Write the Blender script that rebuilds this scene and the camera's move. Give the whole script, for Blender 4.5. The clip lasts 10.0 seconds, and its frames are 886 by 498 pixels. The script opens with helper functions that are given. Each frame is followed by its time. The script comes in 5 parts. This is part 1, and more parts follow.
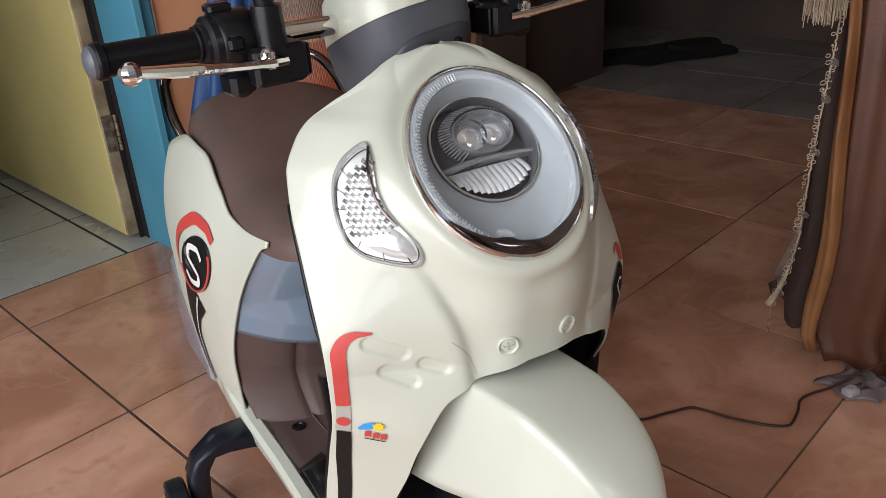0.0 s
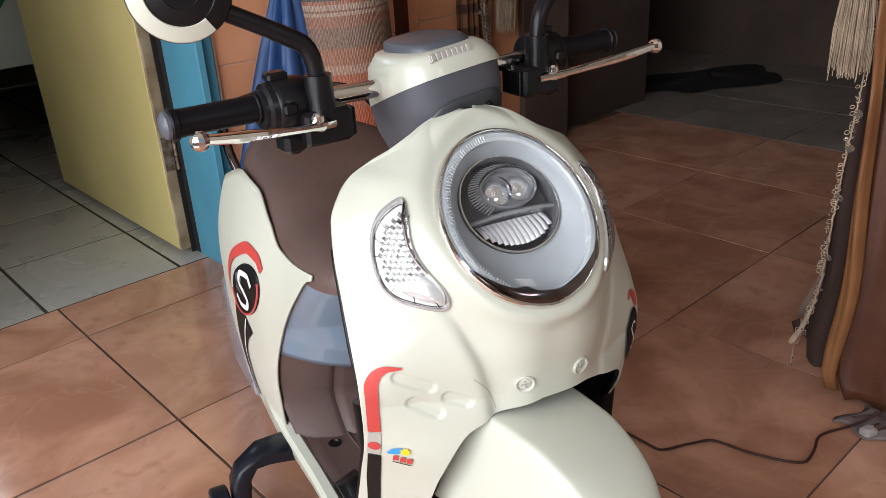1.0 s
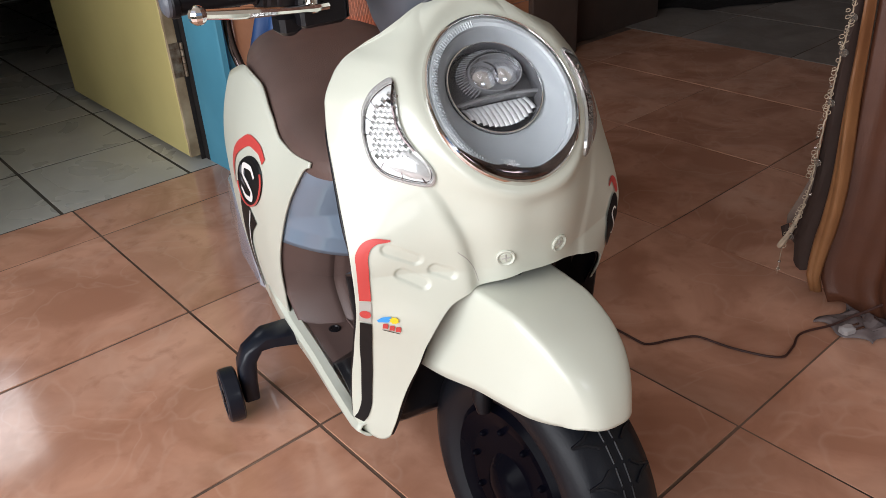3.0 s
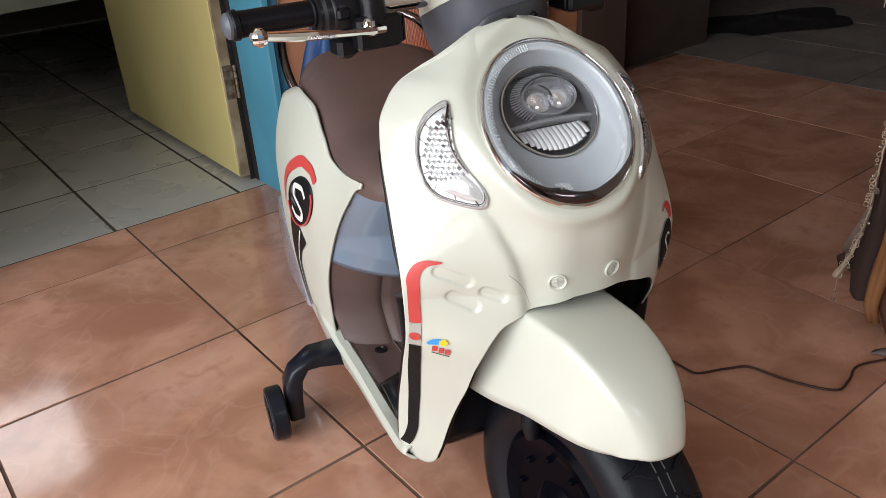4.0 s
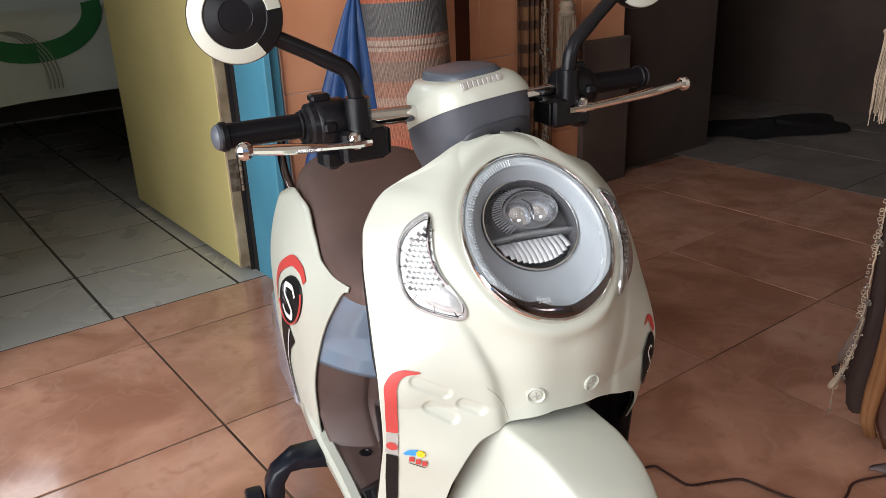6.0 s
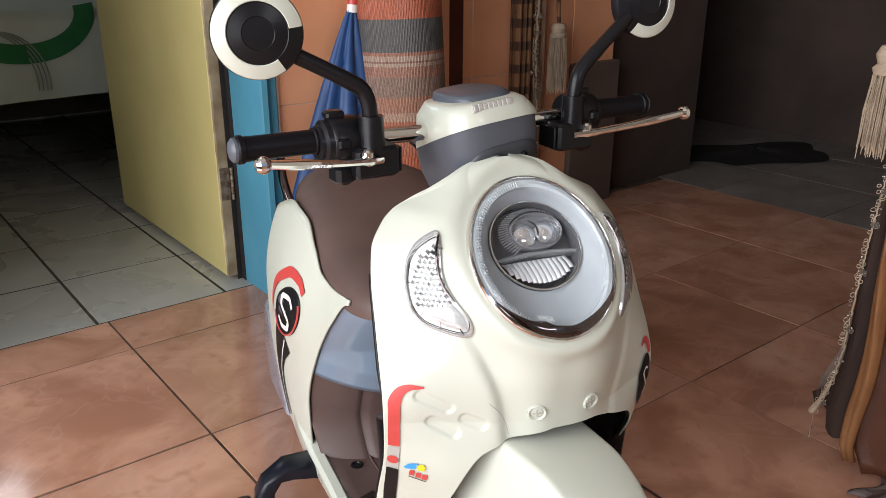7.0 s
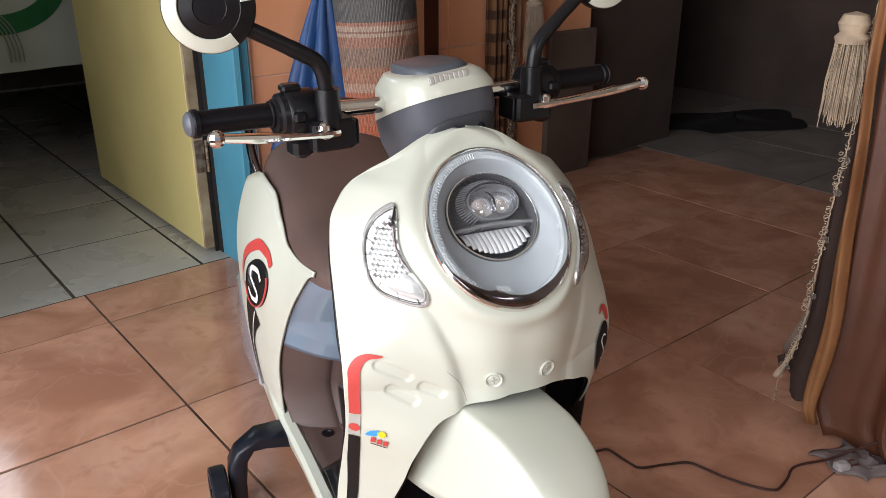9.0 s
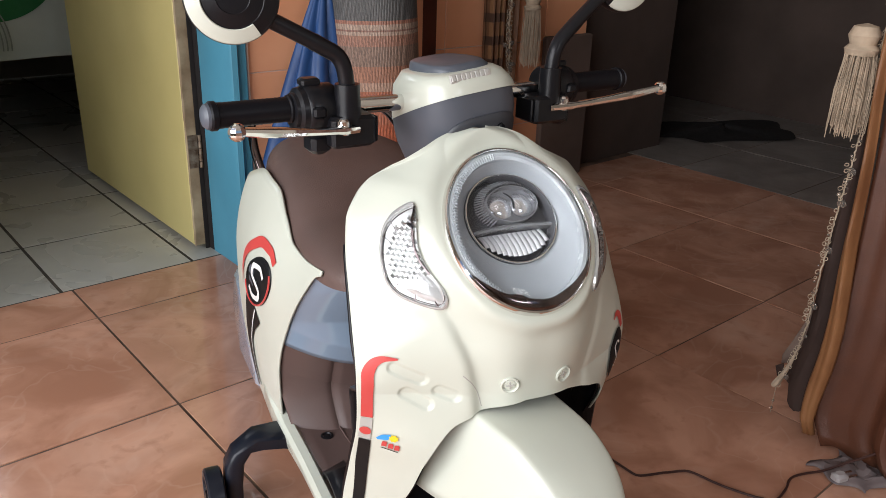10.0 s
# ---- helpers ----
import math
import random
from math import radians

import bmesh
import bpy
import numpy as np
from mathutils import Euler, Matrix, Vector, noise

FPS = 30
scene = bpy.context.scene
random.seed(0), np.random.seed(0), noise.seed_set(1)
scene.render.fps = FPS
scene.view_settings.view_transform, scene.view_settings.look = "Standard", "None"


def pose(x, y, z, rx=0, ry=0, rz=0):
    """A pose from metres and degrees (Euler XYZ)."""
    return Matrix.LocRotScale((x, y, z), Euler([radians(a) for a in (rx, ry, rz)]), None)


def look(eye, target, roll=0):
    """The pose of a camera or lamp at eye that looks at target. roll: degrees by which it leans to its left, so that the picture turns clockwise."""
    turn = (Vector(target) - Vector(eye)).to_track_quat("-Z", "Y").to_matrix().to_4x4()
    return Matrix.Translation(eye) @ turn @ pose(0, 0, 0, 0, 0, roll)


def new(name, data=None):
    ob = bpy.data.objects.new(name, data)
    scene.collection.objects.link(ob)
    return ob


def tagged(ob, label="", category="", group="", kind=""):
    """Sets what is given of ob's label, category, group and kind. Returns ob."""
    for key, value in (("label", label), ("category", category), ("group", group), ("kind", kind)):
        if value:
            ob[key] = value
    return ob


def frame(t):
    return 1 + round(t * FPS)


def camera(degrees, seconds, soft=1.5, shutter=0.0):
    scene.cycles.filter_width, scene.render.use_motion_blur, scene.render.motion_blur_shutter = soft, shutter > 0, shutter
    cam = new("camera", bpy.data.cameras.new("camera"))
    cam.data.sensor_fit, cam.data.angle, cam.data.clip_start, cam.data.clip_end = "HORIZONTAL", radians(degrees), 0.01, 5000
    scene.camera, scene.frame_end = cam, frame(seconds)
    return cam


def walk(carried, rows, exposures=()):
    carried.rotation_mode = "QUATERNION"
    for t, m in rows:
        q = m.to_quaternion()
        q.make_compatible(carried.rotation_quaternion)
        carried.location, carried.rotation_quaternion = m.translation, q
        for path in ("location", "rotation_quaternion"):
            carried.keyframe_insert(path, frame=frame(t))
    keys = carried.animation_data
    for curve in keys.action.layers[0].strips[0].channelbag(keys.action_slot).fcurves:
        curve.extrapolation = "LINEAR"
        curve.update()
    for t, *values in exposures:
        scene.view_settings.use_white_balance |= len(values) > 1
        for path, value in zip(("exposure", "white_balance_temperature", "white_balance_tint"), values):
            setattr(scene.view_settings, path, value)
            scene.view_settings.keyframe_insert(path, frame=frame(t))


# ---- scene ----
cam = camera(58.1, 10.0, soft=0.75)
PATH = [
    (0, (-0.362, -1.066, 0.709), (0.914, 0.221, -0.136), -3.8),
    (0.5, (-0.373, -1.094, 0.748), (0.901, 0.227, -0.048), -3.1),
    (1, (-0.385, -1.11, 0.762), (0.825, 0.258, -0.053), -3.3),
    (1.5, (-0.417, -1.152, 0.766), (0.701, 0.258, -0.106), -3.4),
    (2, (-0.398, -1.17, 0.759), (0.732, 0.187, -0.18), -2.8),
    (2.2, (-0.394, -1.171, 0.752), (0.757, 0.15, -0.213), -2.5),
    (3.3, (-0.418, -1.16, 0.737), (0.694, 0.184, -0.241), -3.3),
    (3.5, (-0.424, -1.155, 0.734), (0.672, 0.216, -0.223), -3.1),
    (4, (-0.413, -1.159, 0.74), (0.654, 0.261, -0.18), -3.6),
    (4.5, (-0.396, -1.166, 0.745), (0.695, 0.273, -0.116), -3.3),
    (5, (-0.389, -1.167, 0.751), (0.729, 0.283, -0.055), -2.8),
    (5.5, (-0.389, -1.17, 0.757), (0.732, 0.301, -0.004), -2.6),
    (6.8, (-0.411, -1.172, 0.764), (0.729, 0.327, 0.092), -0.5),
    (7, (-0.42, -1.165, 0.768), (0.748, 0.306, 0.08), 0.2),
    (7.5, (-0.422, -1.171, 0.771), (0.759, 0.288, 0.08), 0.4),
    (8, (-0.412, -1.182, 0.773), (0.765, 0.271, 0.063), -0.2),
    (8.5, (-0.408, -1.19, 0.776), (0.768, 0.249, 0.036), -0.5),
    (9, (-0.404, -1.19, 0.773), (0.77, 0.24, 0.015), -0.0),
    (9.5, (-0.415, -1.166, 0.766), (0.78, 0.247, 0.009), 1.2),
    (10, (-0.423, -1.158, 0.766), (0.792, 0.242, 0.015), 1.9),
]
EXPOSURES = [(0.0, -0.27), (0.5, -0.05), (1.0, 0.0), (2.4, -0.03), (3.5, -0.17), (4.5, -0.01), (5.5, 0.05), (7.0, 0.09), (9.0, 0.08), (10.0, 0.03)]
walk(cam, [(t, look(eye, target, roll)) for t, eye, target, roll in PATH], EXPOSURES)

# ---- light ----
world = bpy.data.worlds.new("sky")
scene.world = world
world.use_nodes = True
_n = world.node_tree.nodes
_sky = _n.new("ShaderNodeTexSky")
_sky.sky_type, _sky.sun_disc = "NISHITA", False
_sky.sun_elevation, _sky.sun_rotation = radians(50), radians(-70)
world.node_tree.links.new(_sky.outputs[0], _n["Background"].inputs[0])
_n["Background"].inputs[1].default_value = 0.1


def window_light(name, m, sx, sy, watts, color):
    d = bpy.data.lights.new(name, "AREA")
    d.shape, d.size, d.size_y, d.energy, d.color = "RECTANGLE", sx, sy, watts, color
    ob = new(name, d)
    ob.matrix_world = m
    return ob


window_light("daylight_west", look((-1.96, -1.0, 1.15), (0, -1.0, 0.95)), 2.6, 1.7, 108, (0.97, 0.97, 1.0))
window_light("daylight_south", look((-0.1, -3.35, 1.75), (0.0, 0, 0.9)), 0.55, 0.4, 6.8, (1.0, 0.98, 1.0))
window_light("daylight_bedroom", look((-0.24, 3.2, 2.24), (-0.24, 0, 0.9)), 0.64, 0.52, 5.0, (0.95, 0.98, 1.0))


# ---- materials ----
def mat(name, color, rough=0.5, metal=0.0, vary=0.12, scale=8.0, bump=0.0, bscale=200.0, coat=0.0, trans=0.0, ior=1.45,
        alt=None, random_obj=0.0, spec=0.5):
    m = bpy.data.materials.new(name)
    m.use_nodes = True
    nt = m.node_tree
    N, L = nt.nodes, nt.links
    b = N["Principled BSDF"]
    b.inputs["Metallic"].default_value = metal
    b.inputs["IOR"].default_value = ior
    b.inputs["Coat Weight"].default_value = coat
    b.inputs["Coat Roughness"].default_value = 0.04
    b.inputs["Transmission Weight"].default_value = trans
    b.inputs["Specular IOR Level"].default_value = spec
    tc = N.new("ShaderNodeTexCoord")
    no = N.new("ShaderNodeTexNoise")
    no.inputs["Scale"].default_value, no.inputs["Detail"].default_value = scale, 8
    L.new(tc.outputs["Object"], no.inputs["Vector"])
    ramp = N.new("ShaderNodeValToRGB")
    c = Vector(color)
    a = Vector(alt) if alt else c * (1 - vary)
    ramp.color_ramp.elements[0].position, ramp.color_ramp.elements[1].position = 0.35, 0.68
    ramp.color_ramp.elements[0].color = (*a, 1)
    ramp.color_ramp.elements[1].color = (*(c if alt else c * (1 + vary * 0.4)), 1)
    L.new(no.outputs["Fac"], ramp.inputs["Fac"])
    out = ramp.outputs["Color"]
    if random_obj:
        oi = N.new("ShaderNodeObjectInfo")
        mr = N.new("ShaderNodeMapRange")
        mr.inputs["To Min"].default_value, mr.inputs["To Max"].default_value = 1 - random_obj, 1 + random_obj
        L.new(oi.outputs["Random"], mr.inputs["Value"])
        hs = N.new("ShaderNodeHueSaturation")
        L.new(mr.outputs[0], hs.inputs["Value"])
        L.new(out, hs.inputs["Color"])
        out = hs.outputs["Color"]
    L.new(out, b.inputs["Base Color"])
    n2 = N.new("ShaderNodeTexNoise")
    n2.inputs["Scale"].default_value, n2.inputs["Detail"].default_value = scale * 3.1, 5
    L.new(tc.outputs["Object"], n2.inputs["Vector"])
    mr2 = N.new("ShaderNodeMapRange")
    mr2.inputs["To Min"].default_value, mr2.inputs["To Max"].default_value = max(rough * 0.8, 0.01), min(rough * 1.25, 1)
    L.new(n2.outputs["Fac"], mr2.inputs["Value"])
    L.new(mr2.outputs[0], b.inputs["Roughness"])
    if bump:
        n3 = N.new("ShaderNodeTexNoise")
        n3.inputs["Scale"].default_value, n3.inputs["Detail"].default_value = bscale, 4
        L.new(tc.outputs["Object"], n3.inputs["Vector"])
        bp = N.new("ShaderNodeBump")
        bp.inputs["Strength"].default_value, bp.inputs["Distance"].default_value = bump, 0.002
        L.new(n3.outputs["Fac"], bp.inputs["Height"])
        L.new(bp.outputs[0], b.inputs["Normal"])
    return m


def tile_mat(name, color, dark, pale, rough, coat):
    """Glazed floor tile: clouded colour, pale veins and scuffs, each tile different."""
    m = bpy.data.materials.new(name)
    m.use_nodes = True
    nt = m.node_tree
    N, L = nt.nodes, nt.links
    b = N["Principled BSDF"]
    b.inputs["Coat Weight"].default_value, b.inputs["Coat Roughness"].default_value = coat, 0.06
    tc, oi = N.new("ShaderNodeTexCoord"), N.new("ShaderNodeObjectInfo")
    sh = N.new("ShaderNodeMath")
    sh.operation, sh.inputs[1].default_value = "MULTIPLY", 37.0
    L.new(oi.outputs["Random"], sh.inputs[0])
    ad = N.new("ShaderNodeVectorMath")
    L.new(tc.outputs["Object"], ad.inputs[0])
    L.new(sh.outputs[0], ad.inputs[1])

    def noise_tex(scale, detail, distort):
        n = N.new("ShaderNodeTexNoise")
        n.inputs["Scale"].default_value, n.inputs["Detail"].default_value, n.inputs["Distortion"].default_value = scale, detail, distort
        L.new(ad.outputs[0], n.inputs["Vector"])
        return n

    def span(sock, lo, hi, a=0.0, z=1.0):
        r = N.new("ShaderNodeMapRange")
        for key, v in (("From Min", lo), ("From Max", hi), ("To Min", a), ("To Max", z)):
            r.inputs[key].default_value = v
        L.new(sock, r.inputs["Value"])
        return r.outputs[0]

    def mixed(fac, a, c):
        x = N.new("ShaderNodeMix")
        x.data_type = "RGBA"
        L.new(fac, x.inputs["Factor"])
        if isinstance(a, tuple):
            x.inputs["A"].default_value = (*a, 1)
        else:
            L.new(a, x.inputs["A"])
        x.inputs["B"].default_value = (*c, 1)
        return x.outputs["Result"]

    cloud, fine, vein, grime = noise_tex(6, 6, 0.8), noise_tex(28, 8, 0.3), noise_tex(5, 2, 1.2), noise_tex(3.2, 4, 1.0)
    c = mixed(span(cloud.outputs["Fac"], 0.38, 0.66), dark, color)
    v = N.new("ShaderNodeMath")
    v.operation = "ABSOLUTE"
    s0 = N.new("ShaderNodeMath")
    s0.operation, s0.inputs[1].default_value = "SUBTRACT", 0.5
    L.new(vein.outputs["Fac"], s0.inputs[0])
    L.new(s0.outputs[0], v.inputs[0])
    c = mixed(span(v.outputs[0], 0.0, 0.02, 0.2, 0.0), c, pale)
    c = mixed(span(grime.outputs["Fac"], 0.52, 0.74, 0.0, 0.5), c, pale)
    c = mixed(span(fine.outputs["Fac"], 0.55, 0.74, 0.0, 0.7), c, dark)
    hs = N.new("ShaderNodeHueSaturation")
    L.new(span(oi.outputs["Random"], 0, 1, 0.93, 1.07), hs.inputs["Value"])
    L.new(c, hs.inputs["Color"])
    L.new(hs.outputs["Color"], b.inputs["Base Color"])
    L.new(span(grime.outputs["Fac"], 0.3, 0.75, rough * 0.8, rough * 2.0), b.inputs["Roughness"])
    bp = N.new("ShaderNodeBump")
    bp.inputs["Strength"].default_value, bp.inputs["Distance"].default_value = 0.10, 0.003
    L.new(cloud.outputs["Fac"], bp.inputs["Height"])
    L.new(bp.outputs[0], b.inputs["Normal"])
    return m


CREAM = mat("cream_plastic", (0.555, 0.58, 0.502), 0.30, vary=0.03, scale=5, coat=0.28)
GREY = mat("blue_grey_plastic", (0.235, 0.315, 0.415), 0.10, vary=0.04, scale=6, coat=0.9)
COWL = mat("dark_grey_plastic", (0.082, 0.092, 0.112), 0.36, vary=0.08, scale=6)
# the cowl's grey in a shaded copy
COWL_SHADE = mat("shaded_grey_plastic", (0.040, 0.044, 0.052), 0.4, vary=0.08, scale=6)
SEAT = mat("brown_seat_vinyl", (0.105, 0.066, 0.057), 0.5, vary=0.14, scale=12, bump=0.25, bscale=900)
BROWN = mat("brown_floor_plastic", (0.115, 0.076, 0.068), 0.36, vary=0.12, scale=9, bump=0.08, bscale=700)
BLACK = mat("black_plastic", (0.008, 0.008, 0.010), 0.3, vary=0.2, scale=10, bump=0.05, bscale=500, spec=0.32)
GLOSSBLACK = mat("glossy_black_plastic", (0.002, 0.002, 0.004), 0.22, vary=0.2, scale=10, spec=0.03)
NAVY = mat("dark_navy_plastic", (0.009, 0.011, 0.018), 0.3, vary=0.2, scale=10, bump=0.05, bscale=500, spec=0.35)
TYRE = mat("tyre_rubber", (0.006, 0.007, 0.010), 0.40, vary=0.2, scale=14, bump=0.08, bscale=400, spec=0.22)
RUBBER = mat("black_rubber", (0.005, 0.005, 0.007), 0.40, vary=0.2, scale=14, bump=0.08, bscale=400, spec=0.22)
DARKCHROME = mat("dark_chrome", (0.16, 0.13, 0.13), 0.08, metal=1.0, vary=0.2, scale=60)
CHROME = mat("chrome", (0.82, 0.81, 0.79), 0.06, metal=1.0, vary=0.04, scale=20)
SILVER = mat("silver_reflector", (0.78, 0.79, 0.80), 0.16, metal=0.9, vary=0.05, scale=40)
GUIDE = mat("frosted_light_guide", (0.34, 0.37, 0.385), 0.25, vary=0.08, scale=30, coat=0.3)
CLEARGREY = mat("clear_grey_plastic", (0.16, 0.165, 0.175), 0.12, vary=0.1, scale=30, coat=0.5)
LAMPWHITE = mat("frosted_white_reflector", (0.40, 0.41, 0.40), 0.2, metal=0.45, vary=0.06, scale=50, coat=0.4)
LAMPEDGE = mat("clear_lamp_edge", (0.48, 0.49, 0.48), 0.12, metal=0.5, vary=0.08, scale=40, coat=0.5)
UNDERSIDE = mat("dark_brown_underside", (0.03, 0.019, 0.016), 0.45, vary=0.15, scale=9, bump=0.08, bscale=500)
BOWL = mat("frosted_bowl", (0.275, 0.30, 0.315), 0.42, vary=0.03, scale=25)
REFLECT = mat("bright_reflector", (0.62, 0.63, 0.65), 0.3, metal=0.35, vary=0.08, scale=60)
SMOKE = mat("dark_lamp_inner", (0.07, 0.073, 0.08), 0.2, vary=0.1, scale=25)
RED = mat("red_sticker", (0.54, 0.066, 0.06), 0.3, vary=0.08, scale=14)
DARKST = mat("black_sticker", (0.008, 0.009, 0.010), 0.45, vary=0.15, scale=14, spec=0.2)
BOOT = mat("white_plug_plastic", (0.38, 0.36, 0.36), 0.25, vary=0.05, scale=40)
WRAP = mat("crumpled_clear_wrap", (0.17, 0.14, 0.14), 0.18, vary=0.15, scale=30, coat=0.4)
GREYST_SHADE = mat("grey_sticker_and_slot_shade", (0.42, 0.41, 0.38), 0.35, vary=0.06, scale=14)
WHITEST = mat("white_sticker", (0.78, 0.78, 0.76), 0.3, vary=0.03, scale=14)
BLUEST = mat("blue_sticker", (0.05, 0.32, 0.75), 0.3, vary=0.06, scale=14)
YELLOWST = mat("yellow_sticker", (0.85, 0.60, 0.03), 0.3, vary=0.06, scale=14)
TERRA = tile_mat("terracotta_tile", (0.63, 0.345, 0.235), (0.42, 0.205, 0.130), (0.65, 0.43, 0.325), 0.11, 0.4)
WHITE_TILE = tile_mat("white_floor_tile", (0.47, 0.465, 0.43), (0.425, 0.42, 0.385), (0.49, 0.485, 0.455), 0.22, 0.2)
# white passage tiles in a darker copy of WHITE_TILE, the gloom in their colour
PASSAGE_TILE = tile_mat("dull_shaded_passage_tile", (0.25, 0.225, 0.205), (0.18, 0.16, 0.145), (0.30, 0.27, 0.25), 0.4, 0.2)
WALL_TILE = mat("orange_wall_tile", (0.82, 0.40, 0.225), 0.3, alt=(0.74, 0.34, 0.18), scale=6, random_obj=0.05)
GROUT = mat("dirty_grout", (0.030, 0.018, 0.013), 0.9, alt=(0.19, 0.12, 0.085), scale=5.5, bump=0.4, bscale=300)
DARKGROUT = mat("black_grout", (0.030, 0.026, 0.020), 0.9, alt=(0.055, 0.047, 0.037), scale=9, bump=0.4, bscale=300)
PALEGROUT = mat("pale_wall_grout", (0.70, 0.52, 0.42), 0.9, vary=0.2, scale=30)
PLASTER = mat("wall_plaster", (0.30, 0.27, 0.225), 0.85, vary=0.15, scale=4, bump=0.1, bscale=60)
# brown wall colour with the unlit passage's darkness put into it
DARKWALL = mat("shade_darkened_wall", (0.085, 0.058, 0.047), 0.8, vary=0.2, scale=4, bump=0.1, bscale=60)
PLINTH = mat("brown_plinth_plaster", (0.12, 0.082, 0.066), 0.8, vary=0.2, scale=5, bump=0.1, bscale=60)
CEIL = mat("ceiling_paint", (0.55, 0.52, 0.47), 0.9, vary=0.1, scale=3)
DOORPAINT = mat("yellow_door_paint", (0.62, 0.53, 0.22), 0.45, alt=(0.54, 0.46, 0.19), scale=3, bump=0.06, bscale=40)
DOOREDGE = mat("worn_door_edge", (0.42, 0.34, 0.22), 0.7, alt=(0.2, 0.14, 0.08), scale=14, bump=0.3, bscale=90)
BLUEPAINT = mat("blue_frame_paint", (0.075, 0.27, 0.38), 0.4, alt=(0.06, 0.22, 0.31), scale=5, bump=0.08, bscale=60)
REDWOOD_UPRIGHT = mat("dark_red_wood_and_upright", (0.10, 0.028, 0.016), 0.5, vary=0.3, scale=10)
METAL = mat("tarnished_hinge", (0.30, 0.25, 0.19), 0.55, metal=0.6, alt=(0.12, 0.07, 0.04), scale=60)
CREAMSTR = mat("cream_fringe_thread", (0.43, 0.335, 0.24), 0.8, vary=0.25, scale=40)
CURTAIN = mat("brown_curtain_cloth", (0.105, 0.038, 0.020), 0.42, alt=(0.065, 0.022, 0.011), scale=8, bump=0.2, bscale=500)
CURTAIN_DK = mat("dark_curtain_lining", (0.035, 0.018, 0.013), 0.8, vary=0.2, scale=8)
PALELIN = mat("pale_torn_lining", (0.17, 0.12, 0.095), 0.8, vary=0.25, scale=30)
GOLD = mat("golden_brown_cloth", (0.27, 0.125, 0.05), 0.42, alt=(0.17, 0.07, 0.028), scale=9, bump=0.15, bscale=500)
BLUECLOTH = mat("blue_nylon", (0.018, 0.070, 0.21), 0.5, alt=(0.012, 0.045, 0.145), scale=9, bump=0.12, bscale=60)
CABLE = mat("dark_cable", (0.045, 0.016, 0.012), 0.5, vary=0.1)
SHEET = mat("pale_green_bed_sheet", (0.42, 0.47, 0.42), 0.8, vary=0.08, scale=6, bump=0.2, bscale=40)
FADED = mat("faded_grey_print", (0.20, 0.23, 0.20), 0.8, vary=0.15, scale=12)
GREENCL = mat("green_print_cloth", (0.015, 0.13, 0.04), 0.8, vary=0.15, scale=12)
FACET = mat("cut_reflector", (0.62, 0.63, 0.62), 0.22, metal=0.9, vary=0.3, scale=300)
# darker copy of FACET, for facets drawn as shaded
FACET_SHADE = mat("shaded_reflector", (0.26, 0.26, 0.25), 0.15, metal=0.9, vary=0.2, scale=200)
BEAD = mat("clear_bead", (0.62, 0.55, 0.48), 0.10, vary=0.05, trans=0.85)
# black of the floor cloth, also used for the shade beside the door
CLOTH_GAP_BLACK = mat("black_cloth_and_gap_shade", (0.012, 0.010, 0.010), 0.9, vary=0.3, scale=20)


def glass_mat(name, color, rough=0.02):
    m = bpy.data.materials.new(name)
    m.use_nodes = True
    b = m.node_tree.nodes["Principled BSDF"]
    b.inputs["Base Color"].default_value = (*color, 1)
    b.inputs["Roughness"].default_value = rough
    b.inputs["Transmission Weight"].default_value = 1.0
    b.inputs["IOR"].default_value = 1.12
    b.inputs["Coat Weight"].default_value = 0.4
    b.inputs["Coat Roughness"].default_value = 0.02
    return m


GLASS = glass_mat("clear_lamp_plastic", (0.97, 0.98, 1.0))
MIRROR = mat("mirror_glass", (0.9, 0.9, 0.9), 0.01, metal=1.0, vary=0.0)


def plaid_mat(name):
    """Brown cloth with golden lengthways stripes and dark cross bands."""
    m = mat(name, (0.17, 0.075, 0.035), 0.65, vary=0.2, scale=20, bump=0.2, bscale=500)
    nt = m.node_tree
    N, L = nt.nodes, nt.links
    tc = N.new("ShaderNodeTexCoord")
    cur = N["Principled BSDF"].inputs["Base Color"].links[0].from_socket
    for direction, scale, color, lo in (("X", 40.0, (0.25, 0.125, 0.055), 0.62), ("Z", 5.0, (0.07, 0.032, 0.018), 0.6)):
        w = N.new("ShaderNodeTexWave")
        w.bands_direction = direction
        w.inputs["Scale"].default_value = scale
        w.inputs["Distortion"].default_value = 0.6
        L.new(tc.outputs["Object"], w.inputs["Vector"])
        r = N.new("ShaderNodeMapRange")
        r.inputs["From Min"].default_value, r.inputs["From Max"].default_value = lo, lo + 0.12
        L.new(w.outputs["Fac"], r.inputs["Value"])
        mx = N.new("ShaderNodeMix")
        mx.data_type = "RGBA"
        L.new(r.outputs[0], mx.inputs["Factor"])
        L.new(cur, mx.inputs["A"])
        mx.inputs["B"].default_value = (*color, 1)
        cur = mx.outputs["Result"]
    L.new(cur, N["Principled BSDF"].inputs["Base Color"])
    return m


PLAID = plaid_mat("plaid_curtain_cloth")


